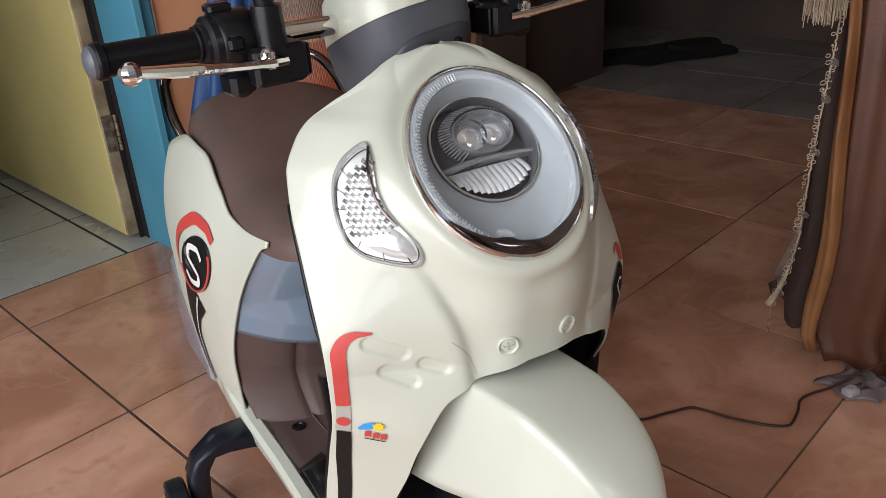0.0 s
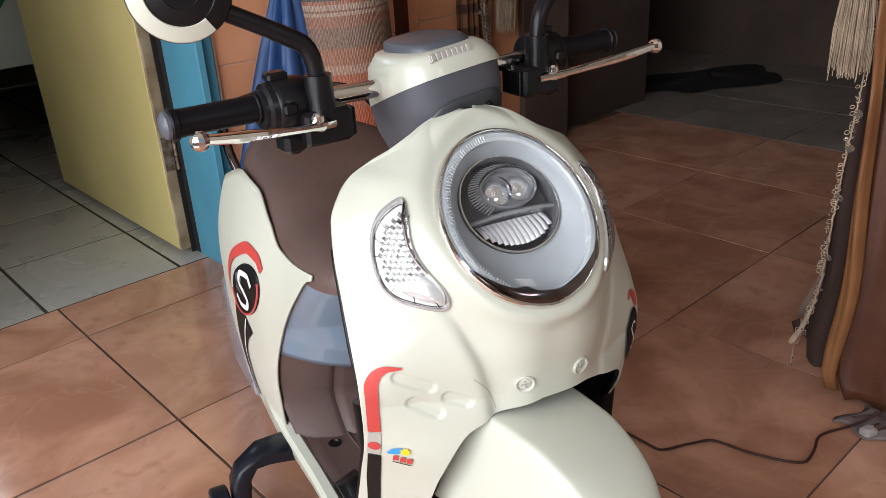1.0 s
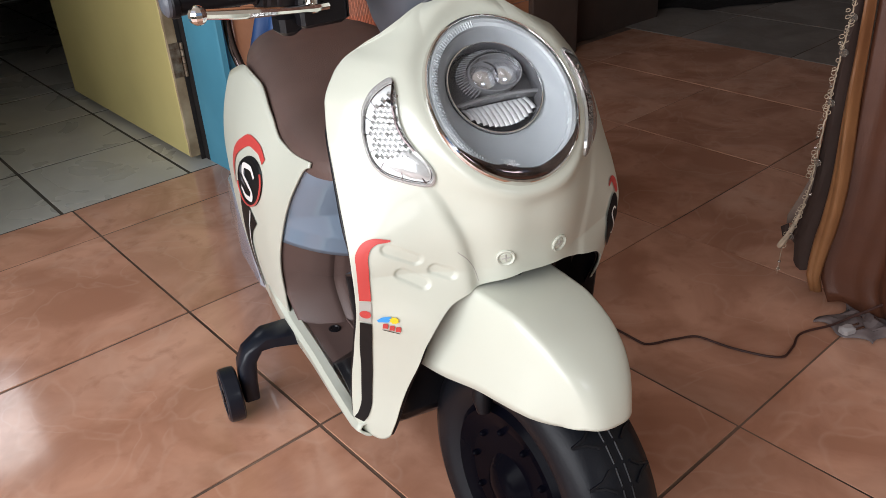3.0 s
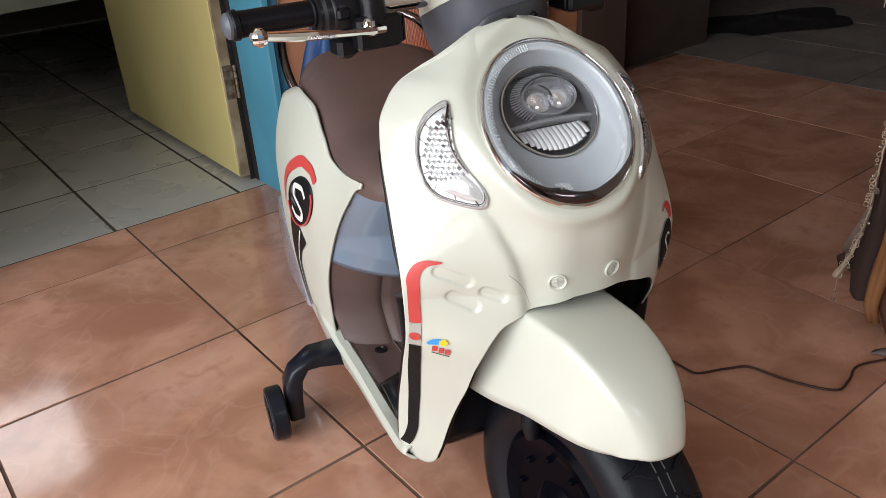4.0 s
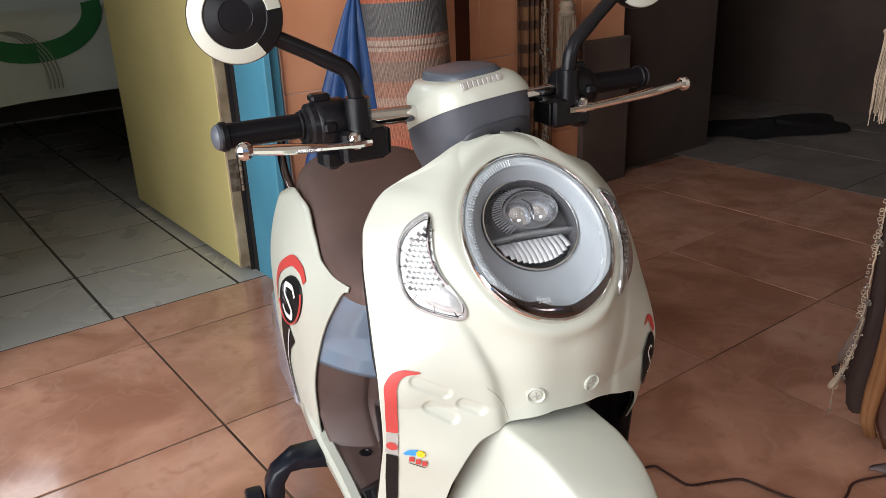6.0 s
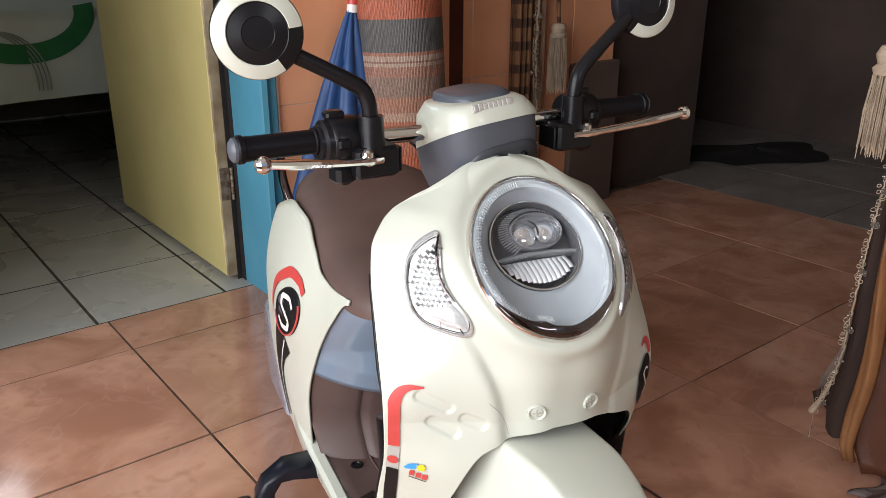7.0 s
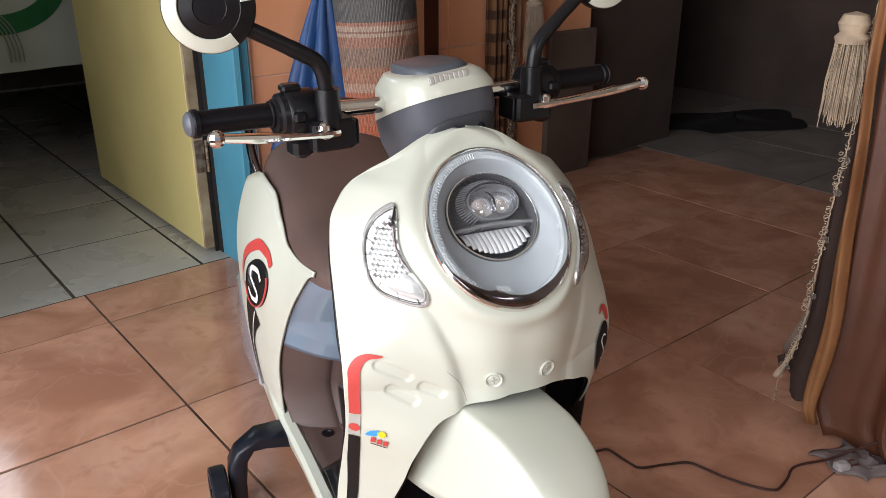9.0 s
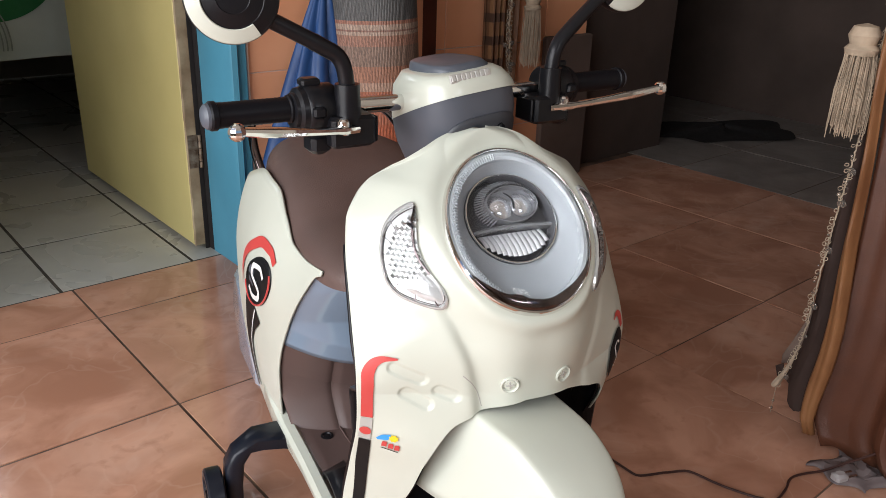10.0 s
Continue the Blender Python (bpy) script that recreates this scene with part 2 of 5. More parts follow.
def mat_roll_mat():
    """Woven plastic mat: horizontal bands by height, crossed by fine upright ribs and a diagonal weave."""
    m = bpy.data.materials.new("woven_plastic_mat")
    m.use_nodes = True
    nt = m.node_tree
    N, L = nt.nodes, nt.links
    b = N["Principled BSDF"]
    b.inputs["Roughness"].default_value = 0.5
    tc = N.new("ShaderNodeTexCoord")
    sep = N.new("ShaderNodeSeparateXYZ")
    L.new(tc.outputs["Object"], sep.inputs[0])
    rng = N.new("ShaderNodeMapRange")
    rng.inputs["From Min"].default_value, rng.inputs["From Max"].default_value = 0.0, 1.0
    L.new(sep.outputs["Z"], rng.inputs["Value"])
    ramp = N.new("ShaderNodeValToRGB")
    ramp.color_ramp.interpolation = "CONSTANT"
    bands = [(0.0, (0.42, 0.11, 0.05)), (0.34, (0.40, 0.13, 0.07)), (0.415, (0.40, 0.25, 0.18)), (0.435, (0.34, 0.16, 0.10)),
             (0.47, (0.24, 0.155, 0.115)), (0.515, (0.32, 0.16, 0.11)), (0.538, (0.40, 0.29, 0.22)), (0.545, (0.26, 0.13, 0.10)),
             (0.550, (0.40, 0.29, 0.22)), (0.560, (0.34, 0.15, 0.10)), (0.568, (0.10, 0.098, 0.095)), (0.640, (0.44, 0.12, 0.06))]
    els = ramp.color_ramp.elements
    els[0].position, els[0].color = bands[0][0], (*bands[0][1], 1)
    els[1].position, els[1].color = bands[1][0], (*bands[1][1], 1)
    for p, c in bands[2:]:
        e = els.new(p)
        e.color = (*c, 1)
    L.new(rng.outputs[0], ramp.inputs["Fac"])
    ang = N.new("ShaderNodeMath")
    ang.operation = "ARCTAN2"
    L.new(sep.outputs["Y"], ang.inputs[0])
    L.new(sep.outputs["X"], ang.inputs[1])
    comb = N.new("ShaderNodeCombineXYZ")
    L.new(ang.outputs[0], comb.inputs[0])
    L.new(sep.outputs["Z"], comb.inputs[1])
    rib = N.new("ShaderNodeTexWave")
    rib.bands_direction, rib.inputs["Scale"].default_value = "X", 9.0
    L.new(comb.outputs[0], rib.inputs["Vector"])
    zig = N.new("ShaderNodeTexWave")
    zig.bands_direction, zig.wave_profile = "DIAGONAL", "SIN"
    zig.inputs["Scale"].default_value, zig.inputs["Distortion"].default_value = 6.0, 5.0
    zig.inputs["Detail"].default_value, zig.inputs["Detail Scale"].default_value = 2.0, 2.5
    mp = N.new("ShaderNodeMapping")
    mp.inputs["Rotation"].default_value = (0, 0, 0.6)
    mp.inputs["Scale"].default_value = (1.0, 9.0, 1.0)
    L.new(comb.outputs[0], mp.inputs["Vector"])
    L.new(mp.outputs[0], zig.inputs["Vector"])
    mul = N.new("ShaderNodeMix")
    mul.data_type, mul.blend_type = "RGBA", "MULTIPLY"
    mul.inputs["Factor"].default_value = 0.8
    L.new(ramp.outputs["Color"], mul.inputs["A"])
    zr = N.new("ShaderNodeMapRange")
    zr.inputs["From Min"].default_value, zr.inputs["From Max"].default_value = 0.35, 0.6
    zr.inputs["To Min"].default_value, zr.inputs["To Max"].default_value = 0.6, 1.15
    L.new(zig.outputs["Fac"], zr.inputs["Value"])
    L.new(zr.outputs[0], mul.inputs["B"])
    mr = N.new("ShaderNodeMapRange")
    mr.inputs["To Min"].default_value, mr.inputs["To Max"].default_value = 0.7, 1.1
    L.new(rib.outputs["Fac"], mr.inputs["Value"])
    mul2 = N.new("ShaderNodeMix")
    mul2.data_type, mul2.blend_type = "RGBA", "MULTIPLY"
    mul2.inputs["Factor"].default_value = 0.9
    L.new(mul.outputs["Result"], mul2.inputs["A"])
    L.new(mr.outputs[0], mul2.inputs["B"])
    L.new(mul2.outputs["Result"], b.inputs["Base Color"])
    bp = N.new("ShaderNodeBump")
    bp.inputs["Strength"].default_value, bp.inputs["Distance"].default_value = 0.6, 0.001
    L.new(rib.outputs["Fac"], bp.inputs["Height"])
    L.new(bp.outputs[0], b.inputs["Normal"])
    return m


MATROLL = mat_roll_mat()


# ---- mesh building ----
class Shape:
    """Vertices and faces that become one mesh."""

    def __init__(self):
        self.v, self.f = [], []

    def grid(self, P, cu=False, cv=False, flip=False, cap=False):
        P = np.asarray(P, float)
        n, m = P.shape[:2]
        o = len(self.v)
        self.v += [tuple(p) for p in P.reshape(-1, 3)]
        for i in range(n if cu else n - 1):
            for j in range(m if cv else m - 1):
                a, b = o + i * m + j, o + i * m + (j + 1) % m
                c, d = o + ((i + 1) % n) * m + (j + 1) % m, o + ((i + 1) % n) * m + j
                self.f.append((a, d, c, b) if flip else (a, b, c, d))
        if cap:
            self.f.append(tuple(o + j for j in (range(m) if flip else reversed(range(m)))))
            self.f.append(tuple(o + (n - 1) * m + j for j in (reversed(range(m)) if flip else range(m))))
        return self

    def tube(self, pts, r, sides=12, flat=1.0, cap=True):
        pts = [Vector(p) for p in pts]
        rs = r if hasattr(r, "__len__") else [r] * len(pts)
        rows, side = [], None
        for i, p in enumerate(pts):
            d = (pts[min(i + 1, len(pts) - 1)] - pts[max(i - 1, 0)]).normalized()
            if side is None:
                side = d.cross(Vector((0, 0, 1)) if abs(d.z) < 0.9 else Vector((0, 1, 0))).normalized()
            side = (side - d * side.dot(d)).normalized()
            up = side.cross(d)
            rows.append([p + (side * math.cos(a) + up * (math.sin(a) * flat)) * rs[i] for a in [2 * math.pi * k / sides for k in range(sides)]])
        return self.grid(rows, cv=True, cap=cap, flip=True)

    def lathe(self, profile, m=Matrix(), sides=32, cap=True, sx=1.0):
        rows = [[m @ Vector((r * sx * math.cos(a), r * math.sin(a), h)) for a in [2 * math.pi * k / sides for k in range(sides)]] for r, h in profile]
        return self.grid(rows, cv=True, cap=cap)

    def box(self, lo, hi, bev=0.004, m=Matrix()):
        lo, hi = Vector(lo), Vector(hi)
        b = min(bev, min(hi - lo) * 0.45)
        rows = []
        for z, k in ((lo.z, b), (lo.z + b, 0), (hi.z - b, 0), (hi.z, b)):
            x0, x1, y0, y1 = lo.x + k, hi.x - k, lo.y + k, hi.y - k
            rows.append([m @ Vector((x, y, z)) for x, y in ((x0 + b, y0), (x1 - b, y0), (x1, y0 + b), (x1, y1 - b), (x1 - b, y1), (x0 + b, y1), (x0, y1 - b), (x0, y0 + b))])
        return self.grid(rows, cv=True, cap=True)

    def moved(self, m):
        self.v = [tuple(m @ Vector(p)) for p in self.v]
        return self

    def mesh(self, name, material, smooth=True, sharp=35):
        me = bpy.data.meshes.new(name)
        me.from_pydata(self.v, [], self.f)
        me.materials.append(material)
        if smooth:
            me.polygons.foreach_set("use_smooth", [True] * len(me.polygons))
            me.set_sharp_from_angle(angle=radians(sharp))
        me.update()
        return me


def thing(name, label, category, m=Matrix(), group="", kind=""):
    ob = new(name)
    ob.empty_display_size = 0.05
    ob.matrix_world = m
    return tagged(ob, label, category, group, kind)


def part(name, shape, material, parent, label="", smooth=True, sharp=35, solid=0.0):
    ob = new(name, shape.mesh(name, material, smooth, sharp))
    ob.parent = parent
    if solid:
        md = ob.modifiers.new("thickness", "SOLIDIFY")
        md.thickness, md.offset = solid, -1
    return tagged(ob, label) if label else ob


def solo(name, shape, material, label, category, group="", kind="", smooth=True, sharp=35, solid=0.0, m=Matrix()):
    ob = part(name, shape, material, None, "", smooth, sharp, solid)
    ob.matrix_world = m
    return tagged(ob, label, category, group, kind)


def curve(xs, ys):
    """A smooth monotone-ish curve through the knots."""
    xs, ys = np.array(xs, float), np.array(ys, float)
    h = np.diff(xs)
    d = np.diff(ys) / h
    s = np.zeros_like(ys)
    s[0], s[-1] = d[0], d[-1]
    for i in range(1, len(xs) - 1):
        s[i] = 0 if d[i - 1] * d[i] <= 0 else 2 * d[i - 1] * d[i] / (d[i - 1] + d[i])

    def at(x):
        x = np.clip(x, xs[0], xs[-1])
        i = np.clip(np.searchsorted(xs, x, side="right") - 1, 0, len(xs) - 2)
        t = (x - xs[i]) / h[i]
        return (ys[i] * (1 + 2 * t) * (1 - t) ** 2 + s[i] * h[i] * t * (1 - t) ** 2 + ys[i + 1] * t * t * (3 - 2 * t) + s[i + 1] * h[i] * t * t * (t - 1))

    return at


def spline(pts, n=40):
    """Points along a smooth line through the given ones."""
    pts = np.array(pts, float)
    t = np.concatenate([[0], np.cumsum(np.linalg.norm(np.diff(pts, axis=0), axis=1))])
    tt = np.linspace(0, t[-1], n)
    return np.stack([curve(t, pts[:, k])(tt) for k in range(pts.shape[1])], 1)


# ---- the toy scooter, in its own axes: x across, y backwards, z up ----
UC, UL = 0.003, 0.010              # the middle of the shield and of the lamp
_BC = curve([0.08, 0.20, 0.355, 0.385, 0.42, 0.452, 0.50, 0.54, 0.572, 0.592], [-0.09, -0.105, -0.120, -0.124, -0.129, -0.128, -0.098, -0.055, -0.017, 0.006])
_BE = curve([0.10, 0.15, 0.20, 0.27, 0.33, 0.40, 0.45, 0.50, 0.54, 0.57, 0.592], [0.012, 0.008, 0.0, -0.025, -0.055, -0.07, -0.06, -0.045, -0.03, -0.008, 0.010])
_W = curve([0.10, 0.154, 0.213, 0.26, 0.334, 0.385, 0.43, 0.477, 0.513, 0.535, 0.547, 0.557, 0.569, 0.577, 0.584, 0.589, 0.592],
           [0.136, 0.142, 0.141, 0.140, 0.143, 0.147, 0.149, 0.149, 0.145, 0.132, 0.119, 0.098, 0.069, 0.054, 0.041, 0.025, 0.008])
_GROOVE = curve([0.33, 0.352, 0.37, 0.39, 0.41, 0.425, 0.44, 0.455, 0.48], [0.038, 0.0385, 0.040, 0.044, 0.050, 0.056, 0.062, 0.070, 0.082])
_SWEEP = curve([0.36, 0.38, 0.41, 0.44, 0.476, 0.50, 0.536, 0.553, 0.566, 0.58, 0.592], [0.0, 0.003, 0.013, 0.022, 0.031, 0.040, 0.046, 0.038, 0.022, 0.005, 0.0])   # how far the cheeks sweep back
LAMP_B, LAMP_Z, LAMP_A, LAMP_H = -0.073, 0.513, 0.070, 0.081
SLOTS = ((-0.1115, 0.3975, -0.0895, 0.3865), (-0.1015, 0.3715, -0.0845, 0.361), (-0.0735, 0.3745, -0.0615, 0.3695))


def width(z):
    """Half the shield's width at a height; the swept cheeks draw it in."""
    return _W(z) - 0.3 * _SWEEP(z)


def shield_y(u, z):
    """Depth of the shield's outer skin at a place across and a height."""
    u, z = np.asarray(u, float) - UC, np.asarray(z, float)
    bc, be, w = _BC(z), _BE(z), width(z)
    sweep = _SWEEP(z)
    r = np.abs(np.clip(u / w, -1, 1))
    deep = np.clip((0.37 - z) / 0.12, 0, 1)
    side = be - (0.018 + 0.085 * deep) * (1 - r ** (4 - 2.2 * deep)) + sweep * r ** 5
    b = side + (np.minimum(bc, side) - side) * np.exp(-(np.abs(u - np.where(u > 0, 0.016, 0.0) * np.clip(u / 0.016, 0, 1)) / 0.070) ** 2.4)
    au = np.abs(u)
    # groove that runs from the indicator down to the wheel arch
    cg = _GROOVE(z) + np.where(u > 0, 0.030, 0)
    fade = np.clip((0.475 - z) / 0.05, 0, 1)
    d = au - cg
    b = b + np.where(u > 0, 0.002, 0.0070) * fade * np.exp(-((d / np.where(d > 0, 0.008, 0.019)) ** 2))
    # collar round the lamp
    plane = LAMP_B + (z - LAMP_Z) * (0.685 / 0.728)
    e = np.sqrt(((u + UC - UL) / LAMP_A) ** 2 + ((z - LAMP_Z) / 0.728 / LAMP_H) ** 2)
    k = np.exp(-((np.maximum(e - 1.02, 0) / 0.2) ** 2))
    b = b * (1 - k) + plane * k
    for u0, z0, u1, z1 in SLOTS:
        x0, x1 = -u0 + UC, -u1 + UC
        t = np.clip(((au - x0) * (x1 - x0) + (z - z0) * (z1 - z0)) / ((x1 - x0) ** 2 + (z1 - z0) ** 2), 0, 1)
        q = np.hypot(au - x0 - t * (x1 - x0), z - z0 - t * (z1 - z0)) / 0.0052
        k = np.clip((1.45 - q) / 0.8, 0, 1)
        b = b + 0.0019 * k * k * (3 - 2 * k) * (u < 0)
    return b


def on_shield(u, z, off=0.0):
    """A point that far outside the shield's skin."""
    e = 0.002
    y = shield_y(u, z)
    gu, gz = (shield_y(u + e, z) - shield_y(u - e, z)) / (2 * e), (shield_y(u, z + e) - shield_y(u, z - e)) / (2 * e)
    n = np.stack([gu, -np.ones_like(gu), gz], -1)
    n = n / np.linalg.norm(n, axis=-1, keepdims=True)
    return np.stack(np.broadcast_arrays(u, y, z), -1) + n * np.asarray(off)[..., None]


scooter = thing("toy_scooter", "cream ride-on toy scooter with brown seat and training wheels", "toy scooter",
                pose(0.083, -0.617, 0, 0, 0, -16))


def patch(outline, rings=5, off=0.0012, dome=0.0, base=None):
    """A filled outline laid on the shield, raised by off and domed in the middle."""
    o = np.array(outline, float)
    c = o.mean(0)
    rows = []
    for k in np.linspace(1, 0.03, rings):
        q = c + (o - c) * k
        h = off + dome * (1 - k ** 2.4)
        rows.append(on_shield(q[:, 0], q[:, 1], np.full(len(q), h)))
    if base is not None:
        rows.insert(0, on_shield(o[:, 0], o[:, 1], np.full(len(o), base)))
    return rows


def ribbon(line, wid, off=0.0012, n=40):
    """A strip of sticker along a line on the shield."""
    p = spline(line, n)
    d = np.gradient(p, axis=0)
    d /= np.linalg.norm(d, axis=1, keepdims=True)
    nn = np.stack([-d[:, 1], d[:, 0]], 1)
    w = np.interp(np.linspace(0, 1, n), np.linspace(0, 1, len(wid)), wid)[:, None]
    rows = [p + nn * w * k for k in (-1, -0.5, 0, 0.5, 1)]
    return [on_shield(q[:, 0], q[:, 1], np.full(n, off)) for q in rows]


def mirrored(rows, c=UC):
    r = np.array(rows, float)
    r[..., 0] = 2 * c - r[..., 0]
    return r


# front shield
_ARCH = curve([0.0, 0.036, 0.058, 0.070, 0.084, 0.092, 0.098, 0.103, 0.109, 0.117, 0.125, 0.130, 0.134], [0.362, 0.352, 0.341, 0.327, 0.293, 0.243, 0.196, 0.158, 0.134, 0.127, 0.131, 0.139, 0.152])
_ARCH_R = curve([0.0, 0.04, 0.062, 0.078, 0.096, 0.108, 0.116, 0.122, 0.128, 0.134], [0.362, 0.361, 0.354, 0.348, 0.340, 0.328, 0.300, 0.260, 0.210, 0.160])


def shield():
    s = np.concatenate([np.linspace(0, 0.4, 34), np.linspace(0.41, 1, 100)])
    s = np.concatenate([-s[:0:-1], s])
    zb = np.where(s < 0, _ARCH(np.abs(s) * 0.134), _ARCH_R(np.abs(s) * 0.134))
    t = np.linspace(0, 1, 90)[None, :-1]
    low = zb[:, None] + t * (0.3645 - zb[:, None])
    high = np.broadcast_to(np.linspace(0.3645, 0.592, 260)[None, :], (len(s), 260))
    z = np.concatenate([low, high], 1)
    u = UC + s[:, None] * width(z) * (1 + 0.13 * (s[:, None] < 0) * np.exp(-((z - 0.573) / 0.013) ** 2))
    P = np.stack([u, shield_y(u, z), z], -1)
    sh = Shape().grid(P, flip=True)
    e = np.sqrt(((u - UL) / LAMP_A) ** 2 + ((z - LAMP_Z) / 0.728 / LAMP_H) ** 2).reshape(-1)
    sh.f = [f for f in sh.f if min(e[i] for i in f) > 0.93]
    return sh


front = part("front_shield", shield(), CREAM, scooter, "glossy cream plastic front shield", sharp=80, solid=0.0018)
_la = np.linspace(-0.985, 0.985, 90)
_lz = np.where(_la < 0, _ARCH(np.abs(_la) * 0.134), _ARCH_R(np.abs(_la) * 0.134))
part("arch_lining", Shape().grid([on_shield(UC + _la * width(_lz + k * 0.07) * 0.985, _lz + 0.0015 + k * 0.07, np.full(90, -0.0045)) for k in np.linspace(0, 1, 8)]), RUBBER, scooter, "black lining inside the wheel arch", solid=0.001)
# dark rear lining of the shield, a little smaller
_z = np.linspace(0.15, 0.49, 36)
_s = np.linspace(-1, 1, 25)
part("shield_lining", Shape().grid([[(UC + s * (width(z) - 0.003), max(shield_y(UC + s * width(z), z), -0.045 if z < 0.36 else -0.2) + 0.012 + (0.07 if z > 0.40 else 0.012) * (1 - abs(s) ** 4), z) for s in _s] for z in _z]), BLACK, scooter, solid=0.003)

# indicators
IND = [(-0.0785, 0.5395), (-0.0875, 0.5345), (-0.0975, 0.527), (-0.106, 0.5155), (-0.1105, 0.499), (-0.112, 0.4835), (-0.11, 0.47), (-0.1025, 0.4615), (-0.0865, 0.4565),
       (-0.0705, 0.453), (-0.0665, 0.4565), (-0.066, 0.465), (-0.069, 0.4735), (-0.0755, 0.483), (-0.0815, 0.4945), (-0.0835, 0.508), (-0.0815, 0.5215), (-0.079, 0.534)]


def closed(o, n=72):
    o = np.array(list(o) + [o[0]], float)
    t = np.concatenate([[0], np.cumsum(np.linalg.norm(np.diff(o, axis=0), axis=1))])
    tt = np.linspace(0, t[-1], n, endpoint=False)
    q = np.stack([np.interp(tt, t, o[:, k]) for k in (0, 1)], 1)
    for _ in range(3):
        q = 0.5 * q + 0.25 * (np.roll(q, 1, 0) + np.roll(q, -1, 0))
    return q


def inside(u, z, o):
    hit = False
    for (u0, z0), (u1, z1) in zip(o, np.roll(o, 1, 0)):
        if (z0 > z) != (z1 > z) and u < u0 + (u1 - u0) * (z - z0) / (z1 - z0):
            hit = not hit
    return hit


_o0 = closed(IND)
_ci = _o0.mean(0)
_hood = spline([(-0.0795, 0.535), (-0.0850, 0.520), (-0.0862, 0.506), (-0.0838, 0.494), (-0.0775, 0.4835)], 24)
for side in (0, 1):
    fix = np.array
    flipped = (lambda u: 2 * UC - u) if side else (lambda u: u)
    _o = np.stack([flipped(_o0[:, 0]), _o0[:, 1]], 1)
    _c = _o.mean(0)
    rim_in, rim_out = _c + (_o - _c) * 0.955, _c + (_o - _c) * 1.015
    ind = part("indicator", Shape().grid(fix([on_shield(q[:, 0], q[:, 1], np.full(len(q), h)) for q, h in ((rim_out, 0.0), (rim_out, 0.0022), (rim_in, 0.0032), (_c + (_o - _c) * 0.93, 0.0008))]), cv=True, flip=bool(side)),
               LAMPEDGE, scooter, "clear indicator lamp with a faceted silver reflector")
    part("reflector", Shape().grid(fix(patch(_c + (_o - _c) * 0.93, 7, 0.0006, 0.0005)), cv=True, flip=bool(side)), LAMPWHITE, ind)
    part("dark_edge", Shape().tube([tuple(p) for p in fix([on_shield(*(_c + (_o - _c) * 0.905).T, np.full(len(_o), 0.0016))])[0]], 0.0004, 5), DARKCHROME, ind)
    # faceted bulb cover in the middle
    # two silver tones put the facets' light and shade into their colour
    for tone in (0, 1):
        fac = Shape()
        for i in range(7):
            for j in range(12):
                cu, cz = -0.1050 + i * 0.0036 + (j % 2) * 0.0018, 0.4785 + j * 0.0043
                if ((i * 2 + j * 3 + i * j) % 5 == 0) != bool(tone) or not inside(cu, cz, _ci + (_o0 - _ci) * 0.80) or cz > 0.528 or cz < 0.478:
                    continue
                ring = np.array([[flipped(cu) + 0.0022 * math.cos(a), cz + 0.0027 * math.sin(a)] for a in [math.pi / 2 * k for k in range(4)]])
                b0 = on_shield(ring[:, 0], ring[:, 1], np.full(4, 0.0008))
                tp = on_shield(np.full(4, flipped(cu + 0.0006)), np.full(4, cz + 0.0007), np.full(4, 0.0036))
                fac.grid(fix([b0, tp]), cv=True, flip=bool(side))
        part("cut_facets", fac, (FACET, FACET_SHADE)[tone], ind, "cut silver facets", smooth=False)
    # smooth bulge below the facets, and the prisms along the outer band
    part("lower_prism", Shape().grid(fix(patch([(flipped(u), z) for u, z in closed([(-0.100, 0.4700), (-0.094, 0.4790), (-0.083, 0.4850), (-0.076, 0.4780), (-0.071, 0.4690), (-0.0695, 0.4590), (-0.084, 0.4610)], 40)], 6, 0.0012, 0.0022)), cv=True, flip=bool(side)), LAMPEDGE, ind)
    part("dark_hood", Shape().tube([tuple(p) for p in on_shield(flipped(_hood[:, 0]), _hood[:, 1], np.full(24, 0.0026))], 0.0011, 6), DARKCHROME, ind, "dark edge beside the facets")
    for k in (9, 14, 19, 24, 29, 35, 41):
        p0, p1 = _o[k], _c + (_o[k] - _c) * 0.70
        part("prism_rib", Shape().tube([tuple(p) for p in on_shield(*np.linspace(p0 * 0.9 + p1 * 0.1, p1, 6).T, np.full(6, 0.0016))], 0.00045, 5), DARKCHROME, ind)
    part("lens", Shape().grid(fix(patch(_c + (_o - _c) * 0.985, 8, 0.0034, 0.0042)), cv=True, flip=bool(side)), GLASS, ind).visible_shadow = False

# stickers on the shield
SIDE_LINE = [(-0.1085, 0.4068), (-0.118, 0.4066), (-0.1275, 0.4020), (-0.1335, 0.3880), (-0.1338, 0.3644), (-0.1329, 0.3440)]
part("red_stripe", Shape().grid(ribbon(SIDE_LINE, [0.0008, 0.0034, 0.0050, 0.005, 0.0048, 0.0045])), RED, scooter, "curved red sticker stripe")
part("grey_stripe", Shape().grid(ribbon([(-0.1328, 0.3425), (-0.1325, 0.3150)], [0.0045, 0.0045], 0.001, 8)), GREYST_SHADE, scooter, "short grey sticker")
part("red_dot", Shape().grid(patch([(-0.1326 + 0.0042 * math.cos(a), 0.3266 + 0.0052 * math.sin(a)) for a in np.linspace(0, 2 * math.pi, 24, endpoint=False)], 3, 0.0016), cv=True), RED, scooter, "round red sticker")
